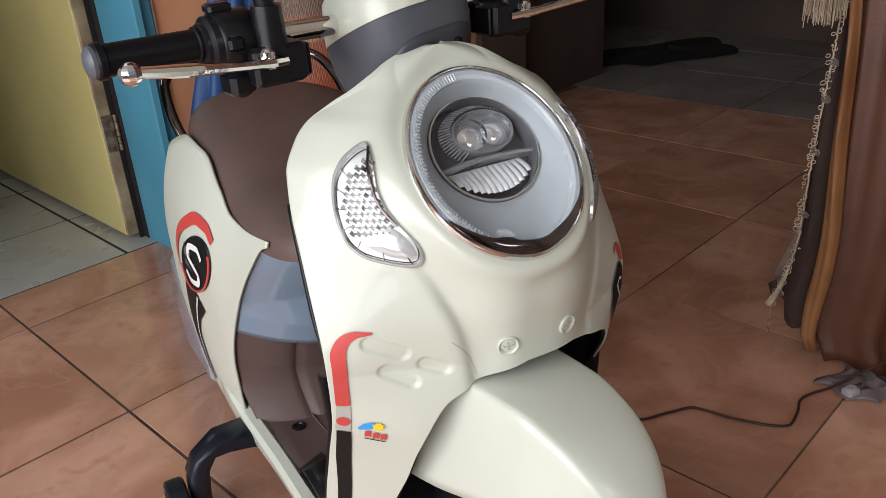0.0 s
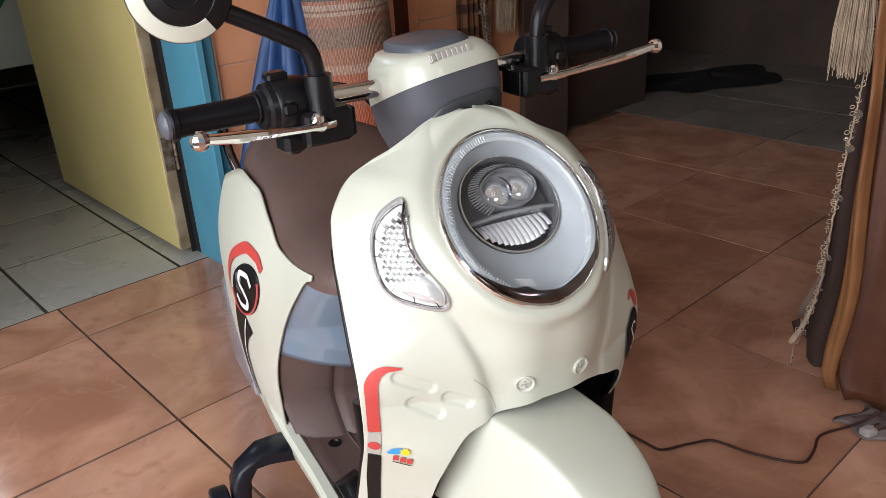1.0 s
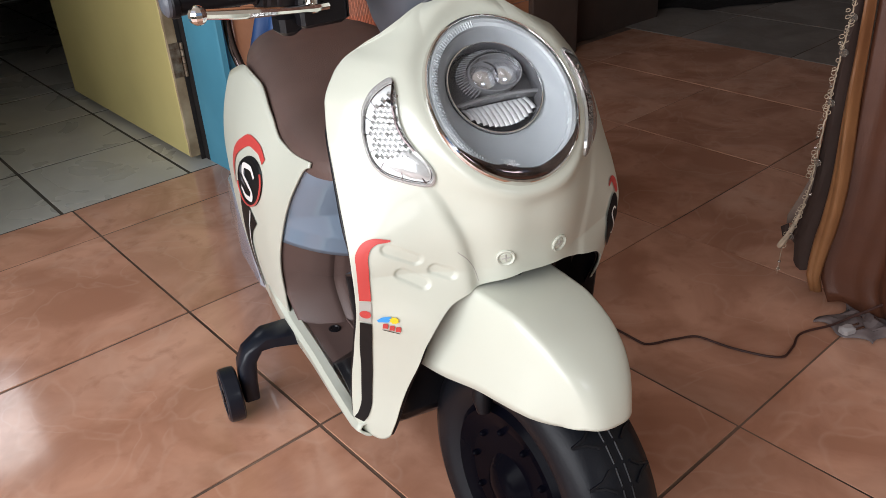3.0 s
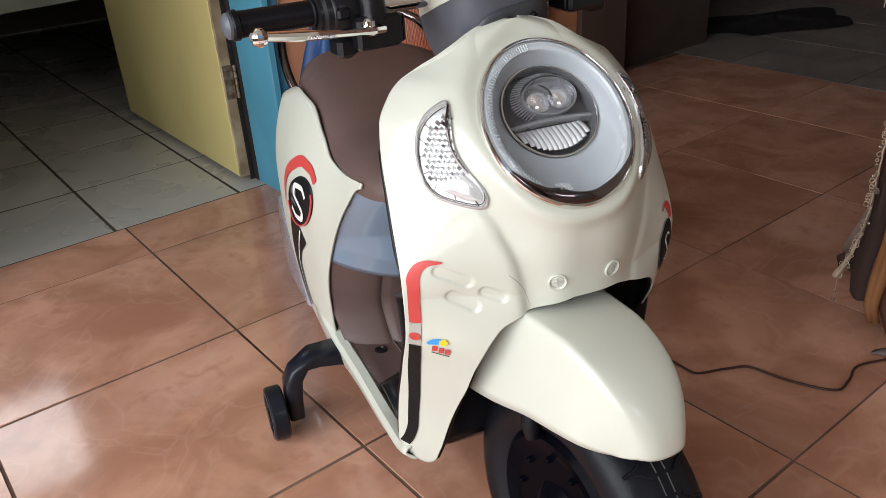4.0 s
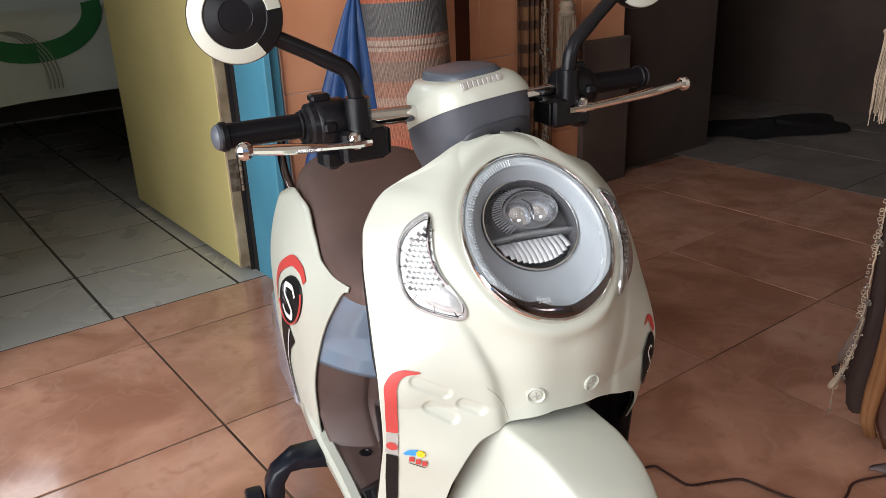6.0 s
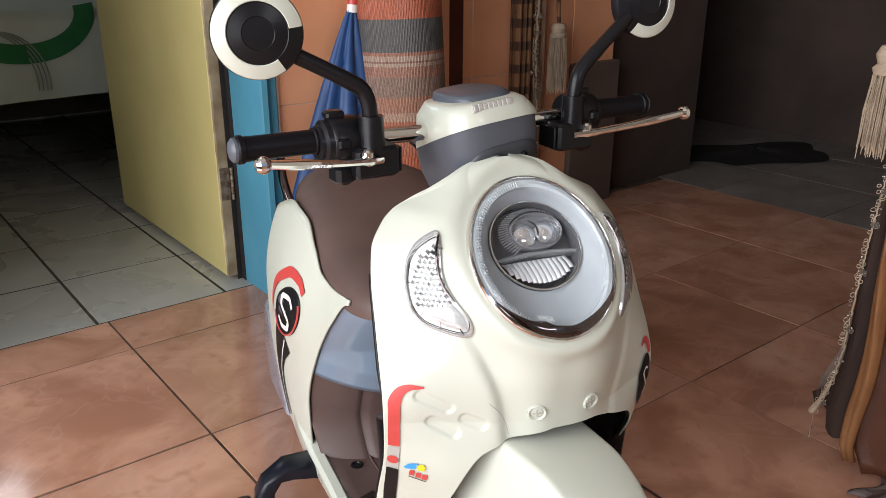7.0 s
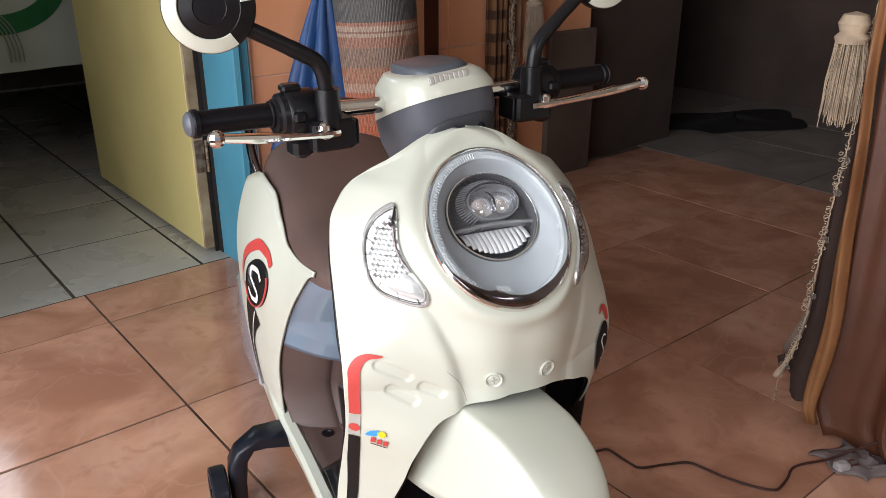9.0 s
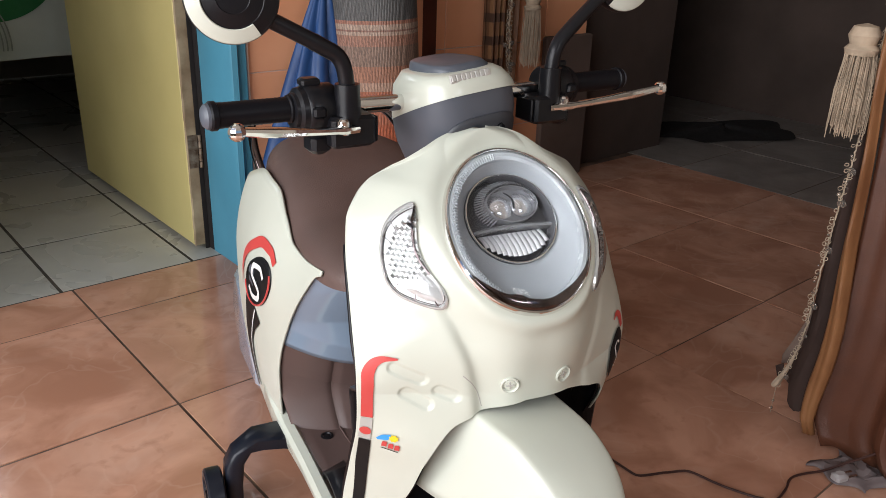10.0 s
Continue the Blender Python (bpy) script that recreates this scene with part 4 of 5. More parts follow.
for s_ in (-1, 1):
    part("side_panel", side_panel(s_), CREAM, scooter, "cream rear side panel", sharp=60, solid=0.003)
    bc_ = (0.326, 0.316)
    ring = [[panel_point(s_, bc_[0] + 0.051 * k * math.cos(a) - 0.016 * k * math.sin(a), bc_[1] + 0.041 * k * math.sin(a) - 0.010 * k * math.cos(a), h) for a in np.linspace(0, 2 * math.pi, 40, endpoint=False)] for k, h in ((1, 0.0005), (0.97, 0.0024), (0.86, 0.003), (0.85, 0.002), (0.05, 0.002))]
    bdg = part("side_badge", Shape().grid(ring, cv=True), DARKST, scooter, "dark oval badge with a white letter S")
    part("badge_rim", Shape().tube([panel_point(s_, bc_[0] + 0.049 * math.cos(a) - 0.0155 * math.sin(a), bc_[1] + 0.0395 * math.sin(a) - 0.0096 * math.cos(a), 0.0028) for a in np.linspace(radians(150), radians(350), 40)], 0.0014, 6), RED, bdg)
    part("badge_letter", panel_ribbon(s_, [(bc_[0] + y * 1.1 - 0.3 * z, bc_[1] + z * 0.78) for y, z in ((-0.022, 0.020), (-0.008, 0.033), (0.014, 0.028), (0.016, 0.010), (0.0, -0.002), (-0.015, -0.014), (-0.012, -0.030), (0.006, -0.034), (0.022, -0.022))], [0.0038] * 3, 0.0034, 50), WHITEST, bdg, "white letter S")
    for k in range(3):
        part("badge_facet", Shape().grid([[panel_point(s_, bc_[0] + y, bc_[1] + z, 0.0026) for y, z in q] for q in (((0.005 + 0.012 * k, 0.014 - k * 0.02), (0.028, 0.02 - 0.02 * k)), ((0.012, 0.002 - k * 0.014), (0.032, 0.004 - k * 0.012)))]), COWL, bdg)
    part("red_arc", panel_ribbon(s_, [(0.268, 0.362), (0.284, 0.374), (0.312, 0.376), (0.348, 0.362), (0.382, 0.338), (0.402, 0.308), (0.410, 0.28)], [0.006, 0.007, 0.0075, 0.007, 0.006, 0.004, 0.001]), RED, scooter, "curved red sticker above the badge")
    part("dark_stripe", panel_ribbon(s_, [(0.350, 0.275), (0.375, 0.240), (0.388, 0.200), (0.385, 0.165), (0.372, 0.130)], [0.034, 0.026, 0.018, 0.013, 0.009]), DARKST, scooter, "black tapering sticker below the badge")
    part("thin_stripe", panel_ribbon(s_, [(0.340, 0.268), (0.360, 0.232), (0.372, 0.198), (0.370, 0.165), (0.358, 0.135)], [0.0016, 0.0016, 0.0014], 0.0022), WHITEST, scooter)
# blue-grey rear cover that shows below and behind the panels
rows = []
for y, zt, zb, w in ((0.33, 0.30, 0.09, 0.125), (0.40, 0.31, 0.085, 0.150), (0.47, 0.30, 0.11, 0.158), (0.53, 0.29, 0.16, 0.154), (0.58, 0.29, 0.21, 0.13), (0.61, 0.30, 0.24, 0.07), (0.615, 0.30, 0.25, 0.01)):
    rows.append([(x * w, y, z) for x, z in ((-0.7, zb), (-0.93, zb + 0.01), (-1, zb + 0.03), (-0.97, zt - 0.05), (-0.8, zt), (0, zt + 0.01), (0.8, zt), (0.97, zt - 0.05), (1, zb + 0.03), (0.93, zb + 0.01), (0.7, zb))])
part("rear_cover", Shape().grid(rows, flip=True), GREY, scooter, "blue-grey lower rear cover", sharp=60)

# seat
rows = []
for y, w, zt, zb in ((0.082, 0.03, 0.402, 0.398), (0.09, 0.075, 0.413, 0.392), (0.115, 0.104, 0.424, 0.388), (0.16, 0.116, 0.428, 0.385), (0.22, 0.119, 0.434, 0.386), (0.28, 0.120, 0.448, 0.396), (0.34, 0.117, 0.466, 0.412), (0.41, 0.112, 0.475, 0.42), (0.47, 0.102, 0.474, 0.415), (0.515, 0.086, 0.465, 0.405), (0.545, 0.058, 0.446, 0.40), (0.556, 0.02, 0.428, 0.405)):
    rows.append([(w * math.copysign(abs(math.cos(a)) ** 0.62, math.cos(a)), y, zb + (zt - zb) * math.sin(a) ** 0.7) for a in np.linspace(0, math.pi, 33)])
R_ = np.array(rows)
_t = np.linspace(0, 1, len(rows))
R2 = np.stack([np.stack([curve(_t, R_[:, j, k])(np.linspace(0, 1, 60)) for k in range(3)], -1) for j in range(33)], 1)
part("seat", Shape().grid(R2, flip=True), SEAT, scooter, "dark brown vinyl seat", sharp=60)
part("seat_seam", Shape().tube([tuple(R2[i, 6] + np.array([0.0, 0, 0.0006])) for i in range(8, 54)], 0.0012, 5), SEAT, scooter)
# grab rail behind the seat
part("grab_rail", Shape().tube(spline([(-0.112, 0.44, 0.425), (-0.116, 0.47, 0.455), (-0.110, 0.515, 0.485), (-0.075, 0.555, 0.502), (0, 0.572, 0.506), (0.075, 0.555, 0.502), (0.110, 0.515, 0.485), (0.116, 0.47, 0.455), (0.112, 0.44, 0.425)], 50), 0.0065, 12), DARKCHROME, scooter, "dark chrome grab rail behind the seat")
# rear wheel and underside
wheel(Matrix.Translation((0, 0.40, 0.11)) @ Matrix(((0, 0, 1, 0), (1, 0, 0, 0), (0, 1, 0, 0), (0, 0, 0, 1))), 0.11, 0.075, scooter, "rear_wheel")
part("underside", Shape().box((-0.11, 0.05, 0.085), (0.11, 0.30, 0.10), 0.006), BLACK, scooter)
# training wheels on black arms
for s_ in (-1, 1):
    sec = []
    for x, y, z, hw, hh in ((0.10, 0.272, 0.092, 0.026, 0.010), (0.145, 0.268, 0.108, 0.023, 0.011), (0.176, 0.265, 0.112, 0.019, 0.012), (0.199, 0.263, 0.104, 0.016, 0.0125), (0.210, 0.262, 0.086, 0.0145, 0.012), (0.213, 0.262, 0.055, 0.014, 0.0115), (0.213, 0.262, 0.026, 0.014, 0.0105)):
        down = max(0.0, min(1.0, (x - 0.165) / 0.035))
        ax = Vector((math.cos(down * math.pi / 2), 0, math.sin(down * math.pi / 2)))
        up = Vector((math.sin(down * math.pi / 2), 0, math.cos(down * math.pi / 2)))
        sec.append([Vector((s_ * (x + up.x * hh * b), y + hw * a, z + up.z * hh * b)) for a, b in ((-1, -0.7), (-0.8, -1), (0.8, -1), (1, -0.7), (1, 0.7), (0.8, 1), (-0.8, 1), (-1, 0.7))])
    arm = part("stabiliser_arm", Shape().grid(sec, cv=True, cap=True, flip=s_ > 0), NAVY, scooter, "black curved stabiliser arm", sharp=50)
    wm = Matrix.Translation((s_ * 0.2385, 0.262, 0.0385)) @ Matrix(((0, 0, 1, 0), (1, 0, 0, 0), (0, 1, 0, 0), (0, 0, 0, 1)))
    tw = part("training_wheel", Shape().lathe([(0.0255, -0.009), (0.028, -0.0115), (0.035, -0.0115), (0.038, -0.009), (0.0385, 0), (0.038, 0.009), (0.035, 0.0115), (0.028, 0.0115), (0.0255, 0.009)], wm, 44, cap=False), NAVY, scooter, "small black training wheel")
    hubm = Shape().lathe([(0.001, -0.0125), (0.009, -0.0125), (0.010, 0), (0.009, 0.0125), (0.001, 0.0125)], wm, 20)
    hubm.lathe([(0.026, -0.003), (0.026, 0.003), (0.009, 0.003), (0.009, -0.003)], wm, 30, cap=False)
    for k in range(6):
        hubm.box((0.008, -0.0024, -0.0095), (0.0275, 0.0024, 0.0095), 0.001, wm @ pose(0, 0, 0, 0, 0, 60 * k))
    part("hub", hubm, BLACK, tw)

# ---- handlebar ----
BAR = Matrix.Translation((-0.008, 0.058, 0.0)) @ Matrix.Rotation(radians(8), 4, "Z")
part("handlebar", Shape().tube([BAR @ Vector(p) for p in ((-0.20, 0, 0.611), (-0.06, 0, 0.608), (0.06, 0, 0.608), (0.20, 0, 0.611))], 0.008, 14), CHROME, scooter, "chrome handlebar tube")
for s_ in (-1, 1):
    gx = Matrix.Translation(BAR @ Vector((s_ * 0.16, 0, 0.611))) @ BAR.to_3x3().to_4x4() @ pose(0, 0, 0, 0, 90 * s_, 0)
    prof = [(0.0112, -0.002), (0.0126, 0.0), (0.0126, 0.004)]
    for k in range(16):
        prof += [(0.0109, 0.005 + k * 0.0038), (0.0112, 0.0069 + k * 0.0038)]
    prof += [(0.0112, 0.068), (0.0127, 0.069), (0.0127, 0.0735), (0.0115, 0.075)]
    grip = part("grip", Shape().lathe(prof, gx, 30), RUBBER, scooter, "black rubber hand grip")
    part("grip_cap", Shape().lathe([(0.0112, 0.0745), (0.0108, 0.0775), (0.0082, 0.0800), (0.004, 0.0812), (0.0002, 0.0814)], gx, 26), COWL, grip, "domed grey end cap")
    B = lambda x, y, z: BAR @ Vector((s_ * x, y, z))
    mb = BAR @ Matrix.Diagonal((s_, 1, 1, 1))
    gz = Matrix.Translation(BAR @ Vector((s_ * 0.120, -0.001, 0.609))) @ BAR.to_3x3().to_4x4() @ pose(0, 0, 0, 0, 90 * s_, 0)
    part("switch_housing", Shape().lathe([(0.014, 0.0), (0.0215, 0.0015), (0.0232, 0.004), (0.0235, 0.026), (0.0222, 0.030), (0.0212, 0.031), (0.0205, 0.036), (0.0165, 0.038), (0.0160, 0.041), (0.0128, 0.042)], gz, 40), BLACK, scooter, "round black switch housing")

    def block(name, lo, hi, bev, label=""):
        q = Shape().box(lo, hi, bev, mb)
        if s_ < 0:
            q.f = [tuple(reversed(f)) for f in q.f]
        return part(name, q, BLACK, scooter, label)

    block("lever_clamp", (0.092, -0.033, 0.578), (0.136, 0.002, 0.6065), 0.003, "black lever clamp")
    block("clamp_cap", (0.0885, -0.029, 0.5805), (0.0915, -0.002, 0.604), 0.001)
    block("lower_lug", (0.130, -0.020, 0.571), (0.150, 0.004, 0.590), 0.004)
    block("switch_button", (0.134, -0.006, 0.630), (0.152, 0.008, 0.6375), 0.002)
    block("turn_switch", (0.138, -0.0275, 0.606), (0.150, -0.021, 0.616), 0.002)
    lv = [B(x, y, z) for x, y, z in ((0.112, -0.030, 0.5945), (0.130, -0.038, 0.5965), (0.150, -0.046, 0.5995), (0.185, -0.057, 0.605), (0.214, -0.063, 0.6095), (0.228, -0.066, 0.612))]
    lev = part("brake_lever", Shape().tube(spline(lv, 28), [0.0050 + 0.0012 * math.exp(-((k - 20) / 5) ** 2) + (0.001 if k < 6 else 0) for k in range(28)], 10, flat=0.75), CHROME, scooter, "polished chrome brake lever with ball end")
    part("lever_ball", Shape().lathe([(0.0074 * math.sin(a), -0.0074 * math.cos(a)) for a in np.linspace(0.05, math.pi - 0.05, 12)], Matrix.Translation(B(0.2325, -0.0665, 0.612)), 10), CHROME, lev, smooth=False)
    part("lever_pivot", Shape().lathe([(0.006, -0.006), (0.006, 0.006), (0.004, 0.008)], Matrix.Translation(B(0.126, -0.034, 0.598)), 14), CHROME, lev)
    # mirror
    lift = 0.013 if s_ > 0 else -0.002
    mc = B(0.213, -0.016, 0.711 + lift)
    mir = part("mirror", Shape().tube([B(0.116, -0.022, 0.600), B(0.116, -0.022, 0.634)], [0.0125, 0.0112], 16), BLACK, scooter, "round black rear-view mirror with cream ring")
    stem = spline([B(0.116, -0.022, 0.630), B(0.119, -0.022, 0.648), B(0.124, -0.021, 0.658), B(0.135, -0.020, 0.6655 + lift * 0.2), B(0.19, -0.014, 0.696 + lift)], 26)
    part("stem", Shape().tube(stem, [0.0074] * 14 + [0.0070] * 12, 12), BLACK, mir)
    fwd = (BAR.to_3x3() @ Vector((-0.10 if s_ > 0 else -0.24, -1, 0.10 if s_ > 0 else 0.04))).normalized()
    mm = Matrix.Translation(mc) @ fwd.to_track_quat("Z", "Y").to_matrix().to_4x4() @ Matrix.Scale(0.94, 4)
    part("housing", Shape().lathe([(0.0375, -0.014), (0.0405, -0.011), (0.0405, -0.004), (0.039, 0.0), (0.034, 0.003), (0.0265, 0.0052), (0.0258, 0.0046), (0.0145, 0.0070), (0.0138, 0.0062), (0.004, 0.0068), (0.0002, 0.0068)], mm, 56), BLACK, mir, sharp=30)
    angs = np.linspace(*((radians(8), radians(305)) if s_ < 0 else (radians(-125), radians(152))), 60)
    part("cream_ring", Shape().grid([[mm @ Vector((r * math.cos(a), r * math.sin(a), h)) for a in angs] for r, h in ((0.0396, 0.0008), (0.0388, 0.0024), (0.034, 0.0046), (0.0275, 0.0064), (0.0268, 0.0056))]), CREAM, mir, "cream ring on the mirror's back")
    part("mirror_glass", Shape().lathe([(0.0365, -0.0142), (0.0002, -0.0142)], mm, 40), MIRROR, mir)
# cowl in the middle of the bar
def cowl_rows(levels, front=1.0):
    rows = []
    for z, w, yf, yb, dz in levels:
        row = []
        for k in range(40):
            a = 2 * math.pi * k / 40
            c, s = math.cos(a), math.sin(a)
            x = w * math.copysign(abs(c) ** 0.62, c) * (0.90 if c < 0 and z < 0.641 else 0.80 if c < 0 else 1.0) - (0.45 * (0.0606 - w) if z > 0.606 else 0.0)
            y = (yf if s < 0 else yb) * abs(s) ** 0.75 * (1 if s > 0 else -1)
            row.append(CW @ Vector((x, y, z + dz * (-y / 0.06))))
        rows.append(row)
    return rows


CW = BAR @ Matrix.Translation((0.006, 0.0, 0.592)) @ pose(0, 0, 0, 0, -6, 0) @ Matrix.Translation((0, 0, -0.6))
part("cowl_lower", Shape().grid(cowl_rows([(0.545, 0.040, 0.035, 0.035, 0.0), (0.558, 0.050, 0.048, 0.04, 0.0), (0.578, 0.0565, 0.056, 0.045, 0.006), (0.597, 0.0595, 0.060, 0.045, 0.016), (0.612, 0.0585, 0.0585, 0.045, 0.024)]), cv=True, cap=True), COWL, scooter, "dark grey lower handlebar cowl", sharp=60)
part("cowl_upper", Shape().grid(cowl_rows([(0.609, 0.0606, 0.0605, 0.046, 0.024), (0.618, 0.0592, 0.0590, 0.046, 0.021), (0.628, 0.0560, 0.0560, 0.044, 0.017), (0.638, 0.0520, 0.0520, 0.042, 0.012), (0.6445, 0.0470, 0.046, 0.038, 0.008), (0.647, 0.040, 0.038, 0.034, 0.005)]), cv=True, cap=True), CREAM, scooter, "cream upper handlebar cowl", sharp=60)
part("cowl_visor", Shape().grid(cowl_rows([(0.642, 0.0385, 0.040, 0.036, 0.004), (0.649, 0.0375, 0.039, 0.036, 0.004), (0.6540, 0.0335, 0.036, 0.035, 0.003), (0.6555, 0.028, 0.030, 0.03, 0.002)]), cv=True, cap=True).moved(Matrix.Translation((0.009, 0.001, 0))), COWL, scooter, "grey visor on top of the cowl", sharp=60)
emb = Shape()
EM = CW @ Matrix.Translation((-0.006, -0.0525, 0.6475)) @ pose(0, 0, 0, -24, 0, 0)
for k in range(8):
    emb.box((-0.0212 + k * 0.0052, -0.0013, -0.0030), (-0.0166 + k * 0.0052, 0.0022, 0.0030 + 0.0006 * (k % 2)), 0.0006, EM)
emb.box((-0.0225, -0.0006, -0.0040), (0.0220, 0.0022, 0.0042), 0.0006, EM)
part("emblem", emb, GREYST_SHADE, scooter, "silver emblem bars")
# arched patch laid over the cowl; its darker colour is the recess's shade
rows = []
_CL = [[0.545, 0.558, 0.578, 0.597, 0.612], [0.040, 0.050, 0.0565, 0.0595, 0.0585], [0.035, 0.048, 0.056, 0.060, 0.0585], [0.0, 0.0, 0.006, 0.016, 0.024]]
for q in np.linspace(0, 1, 10):
    row = []
    for a in np.linspace(radians(198), radians(342), 40):
        z = 0.548 + 0.047 * max(0.0, 1 - (abs(a - radians(274)) / radians(76)) ** 2.6) * q
        w, yf, dz = [np.interp(z, _CL[0], c) for c in _CL[1:]]
        c, sn = math.cos(a), math.sin(a)
        y = -(yf + 0.0008) * abs(sn) ** 0.75
        row.append(CW @ Vector((w * math.copysign(abs(c) ** 0.62, c) * (0.90 if c < 0 else 1.0) * 1.008, y, z + dz * (-y / 0.06))))
    rows.append(row)
part("cowl_recess_shade", Shape().grid(rows, flip=True), COWL_SHADE, scooter, "dark arched patch, the shade of a recess below the cowl", solid=0.0006)
for x in (-0.018, 0.022):
    part("cowl_screw", Shape().lathe([(0.0045, -0.001), (0.004, 0.0012), (0.002, -0.002), (0.0003, -0.002)], CW @ pose(x, -0.0585, 0.594, 95, 0, 0), 16), BLACK, scooter)


# ---- the room ----
def wall(name, lo, hi, material, label, bev=0.003):
    return solo(name, Shape().box(lo, hi, bev), material, label, "wall", kind="structure", smooth=False)


YB = 0.566      # threshold line between the terracotta hall and the bedroom
floor = solo("floor", Shape().box((-2.5, -3.5, -0.12), (3.4, 3.4, -0.0014), 0.0), GROUT, "tiled floor with dirty dark joints", "floor", kind="structure", smooth=False)


part("mortar_bed", Shape().box((-1.78, YB - 0.002, -0.01), (0.95, 3.25, -0.0009), 0.0), DARKGROUT, floor, "black grout between the white tiles", smooth=False)


def tile_mesh(sx, sy, material, name, bev=0.0003):
    return Shape().box((-sx / 2, -sy / 2, -0.02), (sx / 2, sy / 2, 0.0), bev).mesh(name, material, True, 25)


_cache = {}


def lay(x0, x1, y0, y1, material, gap=0.0050):
    key = (round(x1 - x0, 3), round(y1 - y0, 3), material.name, gap)
    if x1 - x0 < 0.02 or y1 - y0 < 0.02:
        return
    if key not in _cache:
        _cache[key] = tile_mesh(x1 - x0 - gap, y1 - y0 - gap, material, "tile")
    ob = new("tile", _cache[key])
    ob.parent = floor
    ob.matrix_world = pose((x0 + x1) / 2, (y0 + y1) / 2, random.uniform(-0.0004, 0.0004), random.gauss(0, 0.07), random.gauss(0, 0.07), 0)


T = 0.4
XR = 2.0
for i in range(-6, 5):
    for j in range(-9, 2):
        y0, y1 = j * T, min((j + 1) * T, YB)
        lay(i * T, (i + 1) * T, y0, y1, TERRA, 0.0050 if i < 1 else 0.0030)
W = 0.3155
for i in range(-6, 3):
    for j in range(0, 9):
        xa, xb = (-0.022 + i * 0.3, -0.022 + (i + 1) * 0.3)
        lay(xa, xb, YB + j * W, YB + (j + 1) * W, WHITE_TILE, 0.0075)
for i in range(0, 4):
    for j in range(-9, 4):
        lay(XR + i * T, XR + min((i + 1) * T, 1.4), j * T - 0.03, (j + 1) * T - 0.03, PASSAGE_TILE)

# north wall with the bedroom door
for nm, lo, hi in (("wall_north", (0.4035, 0.475, -0.05), (0.90, 0.60, 2.8)), ("wall_pillar", (1.002, 0.555, -0.05), (1.64, 0.70, 2.8))):
    w = wall(nm, lo, hi, PALEGROUT, "wall faced with orange tiles and pale joints")
    ty = lo[1]
    k = 0
    xs = [lo[0], hi[0]] if nm == "wall_north" else [lo[0], 1.044, 1.444, hi[0]]
    for xa, xb in zip(xs[:-1], xs[1:]):
        z = -0.05
        while z < 2.75:
            ob = new("tile", Shape().box((xa + 0.0015, ty - 0.0035, z + 0.0015), (xb - 0.0015, ty + 0.004, z + 0.2485), 0.0012).mesh("tile", WALL_TILE, True, 25))
            ob.parent = w
            z += 0.25
wall("wall_north_west", (-1.78, 0.475, -0.05), (-0.56, 0.60, 2.8), PLASTER, "plain painted wall beside the door")
wall("wall_over_door", (-0.56, 0.475, 2.10), (0.4035, 0.60, 2.8), PLASTER, "plain painted wall over the door")
# dark strip added where the two tiled walls meet
solo("dark_upright", Shape().box((0.904, 0.535, 0.0), (1.000, 0.65, 2.8), 0.004), REDWOOD_UPRIGHT, "dark red upright strip between tiled walls", "trim", kind="structure", smooth=False)
wall("wall_dark", (1.642, 0.60, -0.05), (2.2, 0.72, 2.8), DARKWALL, "brown wall, its colour darkened for the unlit passage")
wall("wall_passage", (2.08, 0.722, -0.05), (2.2, 1.6, 2.8), DARKWALL, "side wall, its colour darkened for the unlit passage")
wall("wall_far", (3.1, -3.4, -0.05), (3.25, 1.6, 2.8), DARKWALL, "far wall, its colour darkened for lack of light")
wall("wall_passage_end", (2.2, 1.6, -0.05), (3.25, 1.72, 2.8), DARKWALL, "end wall, its colour darkened for the unlit passage")
wall("wall_partition", (0.80, -3.4, -0.05), (0.92, -1.15, 2.8), PLASTER, "plain painted partition wall")
solo("plinth", Shape().box((1.43, 0.525, 0.0), (1.645, 0.547, 0.462), 0.004), PLINTH, "pale plastered block at the foot of the pillar", "plinth", kind="structure", smooth=False)
# west wall with the wide bright doorway, south wall with a window
wall("wall_west_a", (-1.92, 0.35, -0.05), (-1.78, 3.4, 2.8), PLASTER, "plain painted wall")
wall("wall_west_b", (-1.92, -3.5, -0.05), (-1.78, -2.55, 2.8), PLASTER, "plain painted wall")
wall("wall_west_top", (-1.92, -2.55, 2.25), (-1.78, 0.35, 2.8), PLASTER, "plain painted wall over the doorway")
wall("wall_south_low", (-1.78, -3.55, -0.05), (3.25, -3.42, 1.3), PLASTER, "plain painted wall below the window")
wall("wall_south_high", (-1.78, -3.55, 2.2), (3.25, -3.42, 2.8), PLASTER, "plain painted wall above the window")
wall("wall_south_w", (-1.78, -3.55, 1.3), (-0.7, -3.42, 2.2), PLASTER, "plain painted wall beside the window")
wall("wall_south_e", (0.5, -3.55, 1.3), (3.25, -3.42, 2.2), PLASTER, "plain painted wall beside the window")
wall("wall_bedroom_back", (-1.78, 3.25, -0.05), (2.08, 3.4, 1.9), PLASTER, "plain painted bedroom wall")
wall("wall_bedroom_top", (-1.78, 3.25, 2.5), (2.08, 3.4, 2.8), PLASTER, "plain painted bedroom wall")
wall("wall_bedroom_e", (0.12, 3.25, 1.9), (2.08, 3.4, 2.5), PLASTER, "plain painted bedroom wall")
wall("wall_bedroom_w", (-1.78, 3.25, 1.9), (-0.6, 3.4, 2.5), PLASTER, "plain painted bedroom wall")
